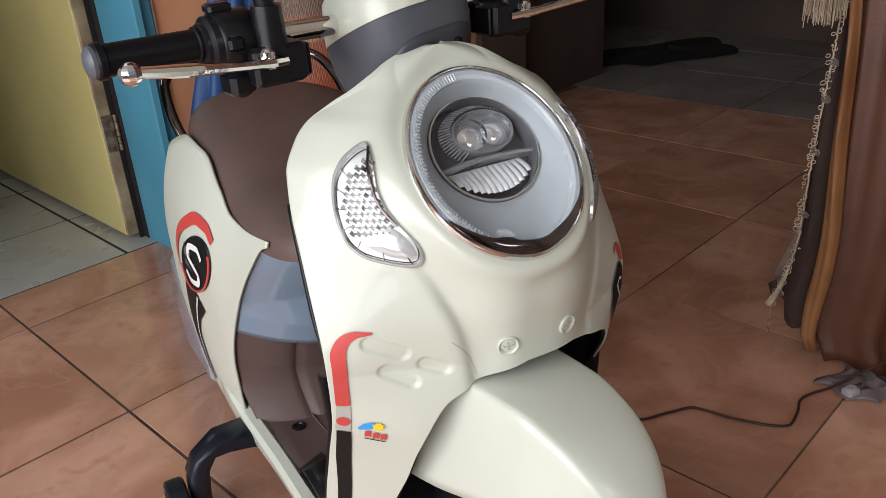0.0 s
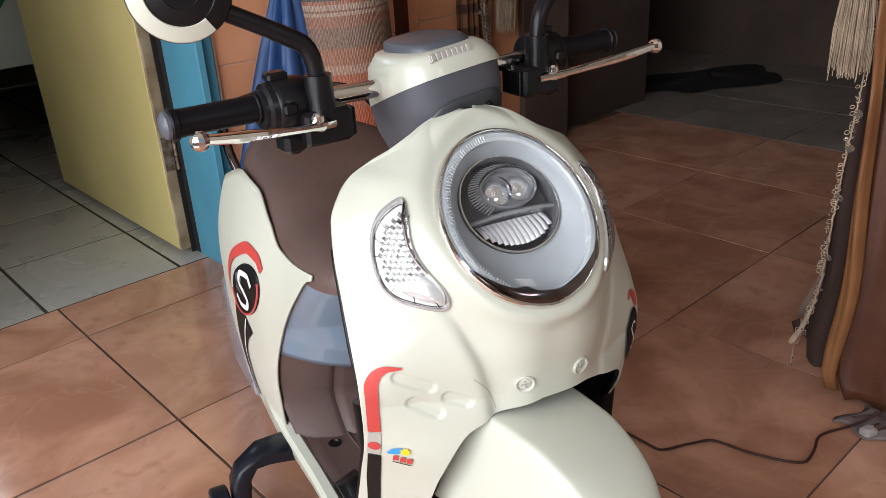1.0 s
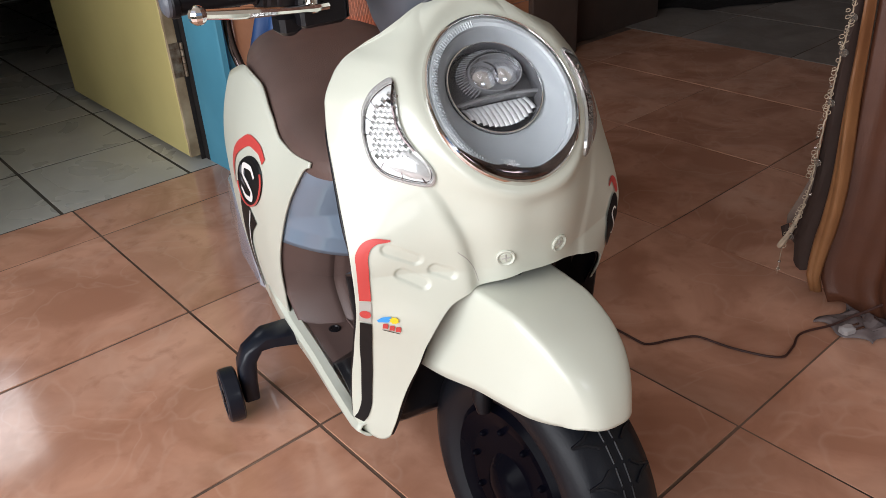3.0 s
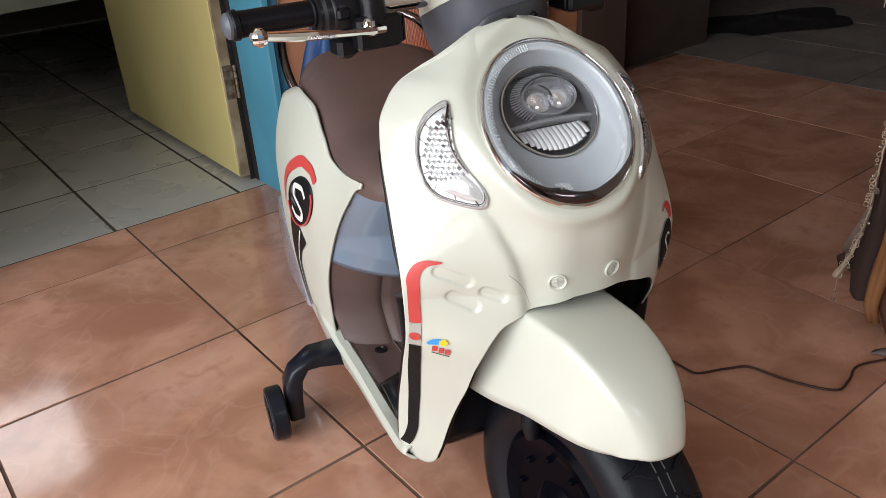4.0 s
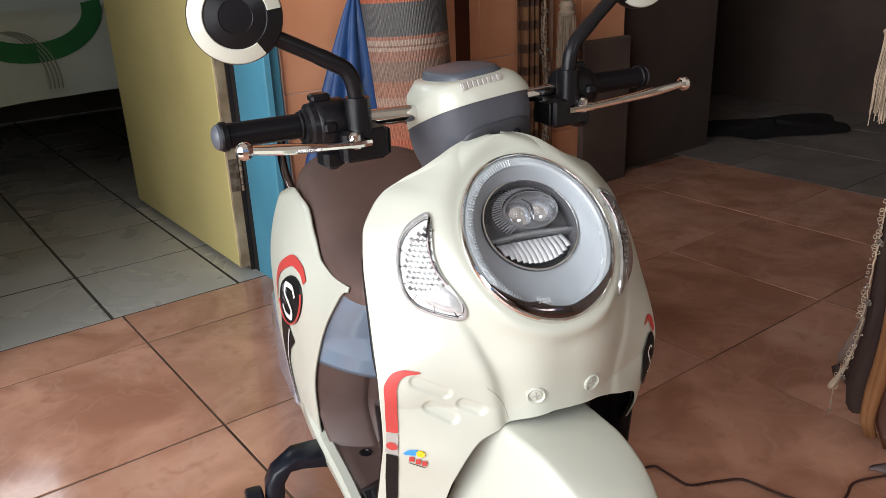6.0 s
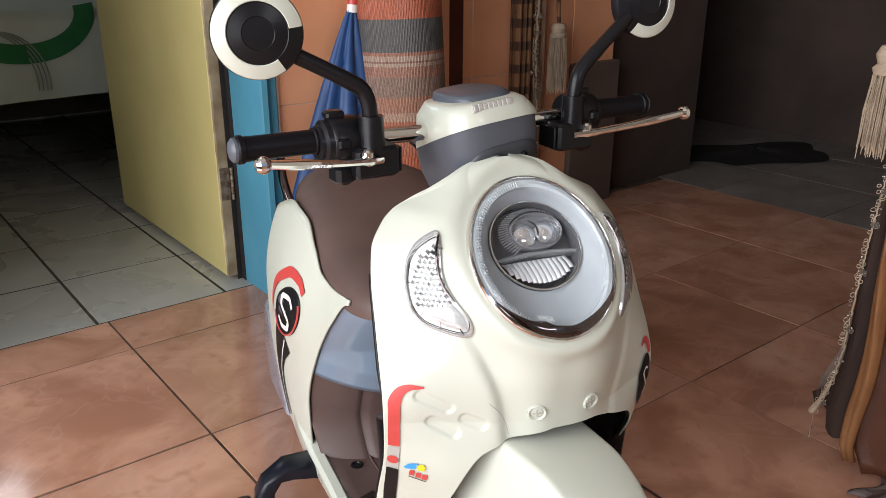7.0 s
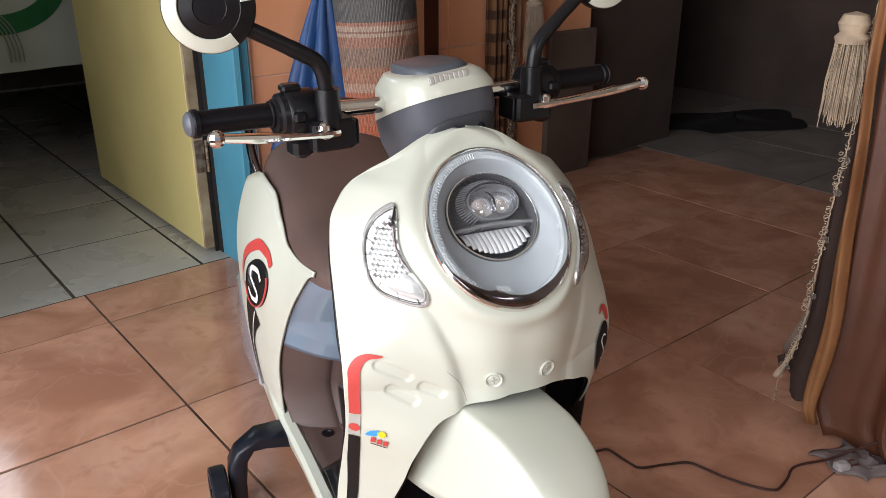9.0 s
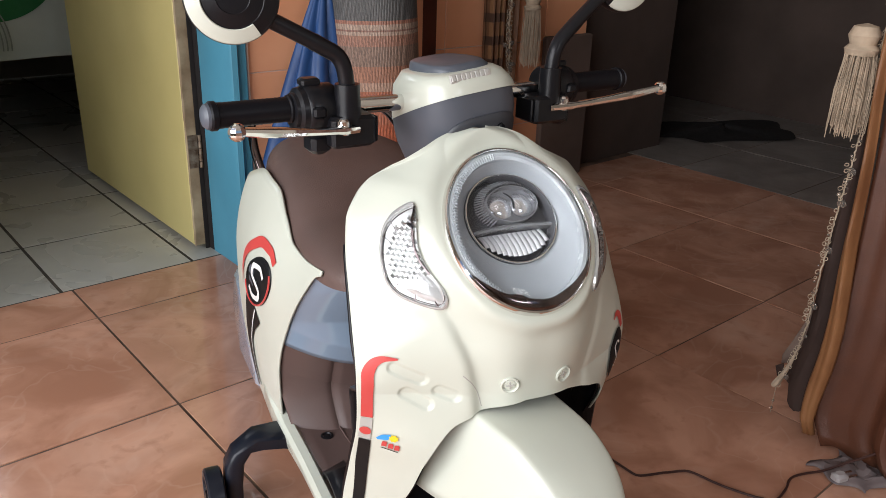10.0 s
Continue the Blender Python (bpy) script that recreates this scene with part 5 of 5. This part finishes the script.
wall("wall_bedroom_side", (0.95, 0.70, -0.05), (1.05, 3.25, 2.8), PLASTER, "plain painted bedroom wall")
solo("ceiling", Shape().box((-1.92, -3.55, 2.8), (3.25, 3.4, 2.95), 0.0), CEIL, "plain pale ceiling", "ceiling", kind="structure", smooth=False)
# bars of the west doorway grille, mirrored in the glossy parts
win = thing("window_1", "wide doorway with upright frame bars, full of daylight", "window", kind="structure")
for y in (-2.5, -1.8, -1.1, -0.4, 0.33):
    part("window_frame", Shape().box((-1.90, y - 0.03, 0.0), (-1.85, y + 0.03, 2.25), 0.004), PLASTER, win)
part("window_frame", Shape().box((-1.90, -2.50, 1.45), (-1.85, 0.30, 1.50), 0.004), PLASTER, win)

# blue door frame and the yellow door, open into the bedroom
fr = thing("door_frame", "blue painted wooden door frame, chipped at the foot", "door frame", kind="structure")
sh = Shape()
sec = [(0.350, 0.600), (0.350, 0.449), (0.354, 0.443), (0.366, 0.441), (0.370, 0.446), (0.372, 0.452), (0.375, 0.455), (0.393, 0.455), (0.398, 0.461), (0.398, 0.600)]
sh.grid([[(x, y, z) for x, y in sec] for z in (0.0, 0.3, 0.9, 1.5, 2.1)], cv=True, cap=True, flip=True)
part("jamb", sh, BLUEPAINT, fr, sharp=40)
part("jamb", Shape().box((-0.56, 0.45, 0.0), (-0.47, 0.60, 2.1), 0.005), BLUEPAINT, fr)
part("lintel", Shape().box((-0.47, 0.45, 2.03), (0.324, 0.60, 2.098), 0.005), BLUEPAINT, fr)
part("pale_joint", Shape().box((0.3985, 0.462, 0.0), (0.4032, 0.4745, 2.1), 0.001), PALEGROUT, fr)
door = thing("door_1", "pale yellow painted wooden door standing open, worn at its hinge edge", "door", kind="structure")
part("leaf", Shape().box((0.311, 0.628, 0.012), (0.347, 1.42, 2.02), 0.003), DOORPAINT, door)
edge = Shape()
rows = []
rng = random.Random(4)
for z in np.linspace(0.012, 2.02, 120):
    c = 0.311 + rng.uniform(0, 0.0016)
    rows.append([(c, 0.6275, z), (0.3135 + rng.uniform(0, 0.002), 0.6245 - rng.uniform(0, 0.0015), z), (0.346, 0.6245, z), (0.347, 0.6275, z)])
part("worn_edge", edge.grid(rows, flip=True), DOOREDGE, door, "worn bare hinge edge")
for hz in (0.25, 1.75):
    hg = part("hinge", Shape().box((0.3145, 0.6215, hz - 0.04), (0.340, 0.6240, hz + 0.04), 0.0005), METAL, door, "tarnished butt hinge")
    kn = Shape()
    for k in range(5):
        kn.tube([(0.343, 0.6185, hz - 0.04 + 0.016 * k + 0.0005), (0.343, 0.6185, hz - 0.04 + 0.016 * k + 0.0150)], 0.0042, 10)
    part("knuckle", kn, METAL, hg)
    for k in (-0.026, 0, 0.026):
        part("screw", Shape().lathe([(0.003, -0.0005), (0.0025, 0.001), (0.0003, 0.0012)], pose(0.326 + (0.005 if k == 0 else 0), 0.6213, hz + k, 90, 0, 0), 10), METAL, hg)
# black strip over the worn edge, standing for the shaded gap at the jamb
part("gap_shade", Shape().box((0.3375, 0.6215, 0.0), (0.3480, 0.6243, 2.02), 0.0005), CLOTH_GAP_BLACK, door)
# added black block that makes the shadow gap between door and jamb
solo("gap_shade_block", Shape().box((0.3485, 0.601, 0.0), (0.398, 0.64, 2.03), 0.001), CLOTH_GAP_BLACK, "black block filling the shadow gap behind the door edge", "trim", kind="structure")

# bed in the bedroom
bed = thing("bed", "bed with a pale green sheet printed with dark green loops", "bed")
rows = []
for x in np.linspace(-1.6, 0.92, 60):
    w = 0.012 * math.sin(x * 9) + 0.006 * math.sin(x * 23)
    rows.append([(x, 1.62 + 0.01 + w * 1.2, 0.328 + 0.012 * math.sin(x * 3.1)), (x, 1.615 + w, 0.45), (x, 1.62 + w * 0.4, 0.57), (x, 1.645, 0.605), (x, 1.72, 0.615), (x, 3.2, 0.615)])
part("sheet", Shape().grid(rows, flip=True), SHEET, bed, "pale green sheet hanging over the side", sharp=60)
part("mattress", Shape().box((-1.6, 1.66, 0.36), (0.92, 3.2, 0.60), 0.03), SHEET, bed)
for x in (-1.5, 0.82):
    for y in (1.72, 3.1):
        part("leg", Shape().box((x, y, 0.0), (x + 0.06, y + 0.06, 0.36), 0.004), REDWOOD_UPRIGHT, bed)


def sheet_loop(cx, cz, rx, rz, a0, a1, wid):
    s = Shape()
    pts = [(cx + rx * math.cos(a), cz + rz * math.sin(a)) for a in np.linspace(a0, a1, 40)]
    rows = [[], []]
    for i, (x, z) in enumerate(pts):
        a = a0 + (a1 - a0) * i / 39
        for k, r in enumerate((-wid, wid)):
            xx, zz = x + r * math.cos(a), z + r * math.sin(a)
            w = 0.012 * math.sin(xx * 9) + 0.006 * math.sin(xx * 23)
            rows[k].append((xx, 1.609 + w, zz))
    return s.grid(rows)


part("print_loop", sheet_loop(0.135, 0.605, 0.19, 0.125, math.pi * 0.95, math.pi * 2.05, 0.030), GREENCL, bed, "dark green printed loop")
for k in range(4):
    part("print_line", sheet_loop(0.03 + k * 0.012, 0.39, 0.13, 0.16, -0.15, math.pi * 0.6, 0.0022), FADED, bed)

# rolled woven mat against the tiled wall
roll = thing("rolled_mat", "rolled woven mat with orange and grey bands, standing on end", "rolled mat", pose(0.682, 0.352, 0, -2, 0, 35))
rows = []
for z in np.linspace(0, 1.0, 40):
    rows.append([((0.0985 + 0.0025 * math.sin(z * 9 + 2 * a)) * math.cos(a), (0.0985 + 0.0025 * math.sin(z * 7 + a)) * math.sin(a), z) for a in np.linspace(0, 2 * math.pi, 56, endpoint=False)])
part("outer_turn", Shape().grid(rows, cv=True, cap=True), MATROLL, roll, sharp=70)
part("loose_edge", Shape().grid([[(0.1005 * math.cos(a), 0.1005 * math.sin(a), z) for z in np.linspace(0, 1.0, 12)] for a in np.linspace(0.2, 0.9, 8)], flip=True), MATROLL, roll, solid=0.003)

# folded blue umbrella
umb = thing("umbrella", "folded blue umbrella with red tip leaning on the wall", "umbrella", pose(0.498, 0.405, 0.0, 0, 6.0, 0))
rows = []
for k in np.linspace(0, 1, 20):
    z = 0.10 + 0.56 * k
    r0 = 0.125 * (1 - k) ** 0.9 + 0.010
    rows.append([(r0 * (1 + 0.34 * abs(math.cos(4 * a + 1.8 * k)) - 0.1) * math.cos(a), r0 * (0.5 + 0.32 * abs(math.cos(4 * a + 1.8 * k))) * math.sin(a), z + 0.02 * math.cos(5 * a) * (1 - k)) for a in np.linspace(0, 2 * math.pi, 60, endpoint=False)])
part("canopy", Shape().grid(rows, cv=True, cap=True), BLUECLOTH, umb, sharp=70)
part("tip_band", Shape().tube([(0, 0, 0.655), (0, 0, 0.672)], [0.0125, 0.012], 14), WHITEST, umb, "white band")
part("tip", Shape().tube([(0, 0, 0.672), (0, 0, 0.72), (0, 0, 0.76)], [0.013, 0.011, 0.007], 14), RED, umb, "red tip")
part("handle", Shape().tube([(0, 0, 0.0), (0, 0, 0.12)], 0.006, 10), BLACK, umb)


# curtains with beaded fringe and tassels
def tassel(parent, top, length, width, m, seed):
    r = random.Random(seed)
    tx, ty, tz = top
    part("tassel_knob", Shape().lathe([(0.001, 0.034), (width * 0.32, 0.030), (width * 0.42, 0.018), (width * 0.34, 0.006), (width * 0.46, 0.0), (width * 0.40, -0.008)], Matrix.Translation(top), 16), CREAMSTR, parent, "knotted tassel head")
    st = Shape()
    for k in range(150):
        a, q = r.uniform(0, 2 * math.pi), math.sqrt(r.random())
        x0, y0 = width * 0.42 * q * math.cos(a), width * 0.42 * q * math.sin(a)
        sp = r.uniform(1.1, 1.5)
        ln = length * r.uniform(0.86, 1.05)
        wv = r.uniform(-0.003, 0.003)
        st.tube([(tx + x0, ty + y0, tz), (tx + x0 * sp * 0.95 + wv, ty + y0 * sp * 0.95, tz - ln * 0.5), (tx + x0 * sp - wv, ty + y0 * sp, tz - ln)], 0.00062, 4, cap=False)
    part("tassel_fringe", st, CREAMSTR, parent, "long cream tassel threads")


def beads(parent, pts, seed, thick=0.006):
    r = random.Random(seed)
    cord, bd = Shape(), Shape()
    p = spline(pts, 90)
    cord.tube([tuple(q + np.array([r.uniform(-1, 1), r.uniform(-1, 1), 0]) * 0.0022) for q in p], 0.0030, 6)
    for i, q in enumerate(p):
        if r.random() < 0.62:
            for _ in range(r.choice((1, 2, 3))):
                rad = r.uniform(0.35, 1) * thick
                c = Vector(q) + Vector((r.uniform(-1, 1), r.uniform(-1, 1), r.uniform(-1, 1))) * thick * 1.2
                bd.lathe([(rad * math.sin(a), -rad * math.cos(a)) for a in np.linspace(0.1, math.pi - 0.1, 6)], Matrix.Translation(c), 8)
        if r.random() < 0.85:
            c = Vector(q)
            cord.tube([c + Vector((thick * 1.3 * math.cos(a), thick * 0.8 * math.sin(a), thick * 1.2 * math.sin(a))) for a in np.linspace(0, 5.5, 9)], 0.0009, 4)
    part("cord", cord, CREAMSTR, parent, "looped cream cord")
    tagged(part("beads", bd, BEAD, parent, "clear glass beads"), kind="stuff")


cl = thing("curtain", "gathered brown plaid curtain with cream cord and tassel on the pillar", "curtain")
rows = []
for z in np.linspace(0.05, 2.1, 50):
    rows.append([(1.158 + 0.060 * k / 40 + 0.006 * math.sin(z * 3), 0.515 + 0.016 * math.sin(k / 40 * 19 + z * 0.7), z) for k in range(41)])
part("cloth", Shape().grid(rows), PLAID, cl, "brown plaid cloth", solid=0.002)
rows = [[(1.245 + 0.05 * k / 12, 0.525 + 0.008 * math.sin(k), z) for k in range(13)] for z in np.linspace(0.03, 2.1, 20)]
part("lining", Shape().grid(rows), GOLD, cl, solid=0.002)
beads(cl, [(1.232, 0.49, 0.10), (1.238, 0.488, 0.35), (1.228, 0.49, 0.52), (1.236, 0.49, 0.75), (1.234, 0.49, 1.2)], 3, 0.0080)
tassel(cl, (1.305, 0.478, 0.560), 0.165, 0.055, None, 5)
part("tassel_cord", Shape().tube([(1.305, 0.478, 0.59), (1.30, 0.485, 0.7), (1.29, 0.49, 0.9)], 0.006, 8), PLAID, cl)

cr = thing("curtain", "brown satin curtain with golden fold, beaded cream fringe and tassel", "curtain")
_FR = curve([0.075, 0.11, 0.16, 0.20, 0.25, 0.34, 0.40, 0.47, 0.60, 0.80, 1.3, 2.1], [-0.658, -0.668, -0.679, -0.684, -0.685, -0.688, -0.691, -0.696, -0.699, -0.697, -0.69, -0.68])
_FL = curve([0.004, 0.06, 0.11, 0.16, 0.24, 0.32, 0.40, 0.50, 0.60, 0.80, 1.3, 2.1], [-0.735, -0.713, -0.714, -0.718, -0.720, -0.719, -0.717, -0.714, -0.710, -0.706, -0.70, -0.69])
rng = random.Random(11)
rows = []
for z in np.linspace(0.006, 2.1, 110):
    e = float(_FL(z)) - 0.012
    row = []
    for k in range(71):
        q = k / 70
        fold = 0.014 * math.sin(q * 15 + 0.5 + 0.5 * z) + 0.006 * math.sin(q * 41 + 1.3 * z) + 0.003 * math.sin(q * 70 - 4 * z)
        row.append((0.756 + fold * min(1, q * 6) + 0.04 * q, e - 0.42 * q, z + 0.006 * math.sin(q * 33) * (z < 0.02)))
    rows.append(row)
part("cloth", Shape().grid(rows, flip=True), CURTAIN, cr, "dark red-brown satin cloth", solid=0.002)
rows = []
for z in np.linspace(0.03, 2.1, 90):
    a = float(_FL(z))
    wide = 0.018 + 0.006 * math.sin(z * 7 + 1) - 0.008 * max(0, 1 - z / 0.12)
    rows.append([(0.742 - 0.012 * math.sin(math.pi * k / 14) - 0.003 * math.sin(2.6 * math.pi * k / 14 + z * 9), a - wide * k / 14 + 0.0015 * math.sin(z * 23), z) for k in range(15)])
part("golden_fold", Shape().grid(rows, flip=True), GOLD, cr, "golden brown front fold", solid=0.002)
rows = []
for z in np.linspace(0.0, 1.0, 70):
    row = []
    for k in range(9):
        q = k / 8
        foot = 0.088 - 0.030 * math.sin(q * math.pi * 0.9) * (q > 0.35) - 0.022 * q
        zz = foot + (2.1 - foot) * z ** 1.6
        f, a = float(_FR(zz)), float(_FL(zz)) + 0.002
        row.append((0.762 + 0.006 * math.sin(q * 7 + zz * 8), f + (a - f) * q, zz))
    rows.append(row)
part("lining", Shape().grid(rows, flip=True), CURTAIN_DK, cr, "near-black curtain lining", solid=0.002)
part("torn_hem", Shape().grid([[(0.770, float(_FR(z)) - 0.002, z), (0.772, float(_FR(z)) + 0.5 * w, z - 0.3 * w), (0.770, float(_FR(z)) + w, z - 0.5 * w)] for z, w in ((0.235, 0.001), (0.20, 0.010), (0.165, 0.019), (0.138, 0.025), (0.120, 0.020))]), PALELIN, cr, "pale torn hem", solid=0.001)
part("dark_tab", Shape().grid([[(0.768, -0.654, 0.112), (0.768, -0.643, 0.102)], [(0.764, -0.660, 0.100), (0.766, -0.650, 0.086)]]), CURTAIN_DK, cr, "small dark cloth tab", solid=0.002)


def fringe(parent, line, seed):
    """A thin cord hung with little loops, clear discs and beads."""
    r = random.Random(seed)
    p = spline(line, 220)
    part("cord", Shape().tube([tuple(q + np.array([r.uniform(-1, 1), r.uniform(-1, 1), 0]) * 0.0010) for q in p], 0.0013, 5), CREAMSTR, parent, "thin cream cord")
    loops, drops = Shape(), Shape()
    for i, q in enumerate(p):
        c = Vector(q)
        crowd = 1.0 if q[2] < 0.16 else 0.35 + 0.5 * (math.sin(q[2] * 62) > 0.1)
        if r.random() < crowd:
            rad = r.uniform(0.0022, 0.0042)
            o = Vector((r.uniform(-0.004, 0.001), r.uniform(-0.003, 0.006), 0))
            tilt = r.uniform(-0.6, 0.6)
            loops.tube([c + o + Vector((rad * 0.7 * math.sin(a + tilt), rad * math.cos(a), rad * 0.8 * math.sin(a))) for a in np.linspace(0, 5.9, 10)], 0.0007, 4)
        if r.random() < 0.30:
            rad = r.uniform(0.0010, 0.0024)
            drops.lathe([(rad * math.sin(a), -rad * math.cos(a)) for a in np.linspace(0.1, math.pi - 0.1, 6)], Matrix.Translation(c + Vector((-0.002, r.uniform(-0.005, 0.005), r.uniform(-0.004, 0.004)))), 8)
    tagged(part("loop_fringe", loops, CREAMSTR, parent, "tiny looped cream threads"), kind="stuff")
    tagged(part("bead_string", drops, BEAD, parent, "tiny clear beads"), kind="stuff")
    for z in (0.10, 0.235, 0.33, 0.405, 0.455, 0.53, 0.62):
        y = float(_FR(z)) - 0.004
        part("clear_disc", Shape().lathe([(0.0002, -0.0006), (0.0058, -0.0006), (0.0064, 0.0), (0.0058, 0.0006), (0.0002, 0.0008)], Matrix.Translation((0.752, y, z)) @ pose(0, 0, 0, 0, 78, 12 * math.sin(z * 50)), 20), BEAD, parent, "clear plastic disc")


fringe(cr, [(0.755, float(_FR(z)), z) for z in (0.078, 0.11, 0.16, 0.20, 0.25, 0.34, 0.40, 0.47, 0.60, 0.80, 1.1)], 8)
part("frayed_end", Shape().tube(spline([(0.755, -0.652, 0.073), (0.754, -0.660, 0.090), (0.755, -0.668, 0.112), (0.756, -0.676, 0.145)], 12), [0.0045, 0.0055, 0.0055, 0.005, 0.0045, 0.004, 0.0035, 0.003, 0.003, 0.0025, 0.002, 0.0015], 7), CREAMSTR, cr, "frayed cream fringe end")
part("drop_thread", Shape().tube([(0.755, -0.657, 0.075), (0.756, -0.656, 0.022)], 0.0005, 5), CREAMSTR, cr)
for z in (0.046, 0.032):
    part("drop_bead", Shape().lathe([(0.0026 * math.sin(a), -0.0026 * math.cos(a)) for a in np.linspace(0.1, math.pi - 0.1, 6)], Matrix.Translation((0.7555, -0.6565, z)), 8), BEAD, cr)
tassel(cr, (0.735, -0.682, 0.628), 0.118, 0.050, None, 9)

# cable on the floor
solo("cable", Shape().tube(spline([(0.30, -0.50, 0.004), (0.40, -0.53, 0.004), (0.46, -0.55, 0.004), (0.458, -0.602, 0.004), (0.50, -0.63, 0.004), (0.531, -0.651, 0.004), (0.541, -0.702, 0.004), (0.579, -0.769, 0.004), (0.61, -0.765, 0.004), (0.64, -0.757, 0.004), (0.69, -0.778, 0.006), (0.72, -0.80, 0.02), (0.76, -0.84, 0.05)], 80), 0.0019, 8), CABLE, "thin dark power cable lying on the floor", "cable")
# dark cloth left on the passage floor
rows = []
rng = random.Random(2)
for k in np.linspace(0.02, 1, 8):
    rows.append([(2.62 + (0.36 + 0.05 * math.sin(3 * a) + 0.03 * math.sin(7 * a)) * k * math.cos(a) * 0.9, 0.58 + (0.20 + 0.04 * math.sin(4 * a)) * k * math.sin(a) - 0.22 * (0.36 * k * math.cos(a)), 0.004 + 0.022 * (1 - k) * (1 + 0.5 * math.sin(5 * a))) for a in np.linspace(0, 2 * math.pi, 48, endpoint=False)])
solo("floor_cloth", Shape().grid(rows, cv=True), CLOTH_GAP_BLACK, "black cloth dropped on the passage floor", "cloth", sharp=70)
plug = thing("power_plug", "small white power plug with metal pins on the floor", "plug", pose(0.695, -0.806, 0.004, 0, 0, -20))
part("body", Shape().box((-0.014, -0.009, 0.0), (0.010, 0.009, 0.014), 0.004), BOOT, plug)
for k in (-0.005, 0.005):
    part("pin", Shape().tube([(0.0095, k, 0.007), (0.026, k, 0.007)], 0.0018, 8), CHROME, plug, "metal pin")
rng = random.Random(21)
rows = []
for i in range(15):
    row = []
    for j in range(13):
        a, b = i / 14, j / 12
        x = 0.690 + 0.115 * a + 0.010 * math.sin(b * 9)
        y = -0.765 - 0.090 * b + 0.012 * math.sin(a * 7 + 1)
        row.append((x, y, 0.0035 + 0.010 * abs(math.sin(a * 9 + b * 5)) * abs(math.sin(b * 7 - a * 3)) * min(1, 5 * a, 5 * (1 - a), 5 * b, 5 * (1 - b)) + rng.uniform(0, 0.0012)))
    rows.append(row)
solo("plastic_wrap", Shape().grid(rows), WRAP, "crumpled pale plastic wrap lying on the floor tiles", "wrapping", sharp=20, solid=0.0004)
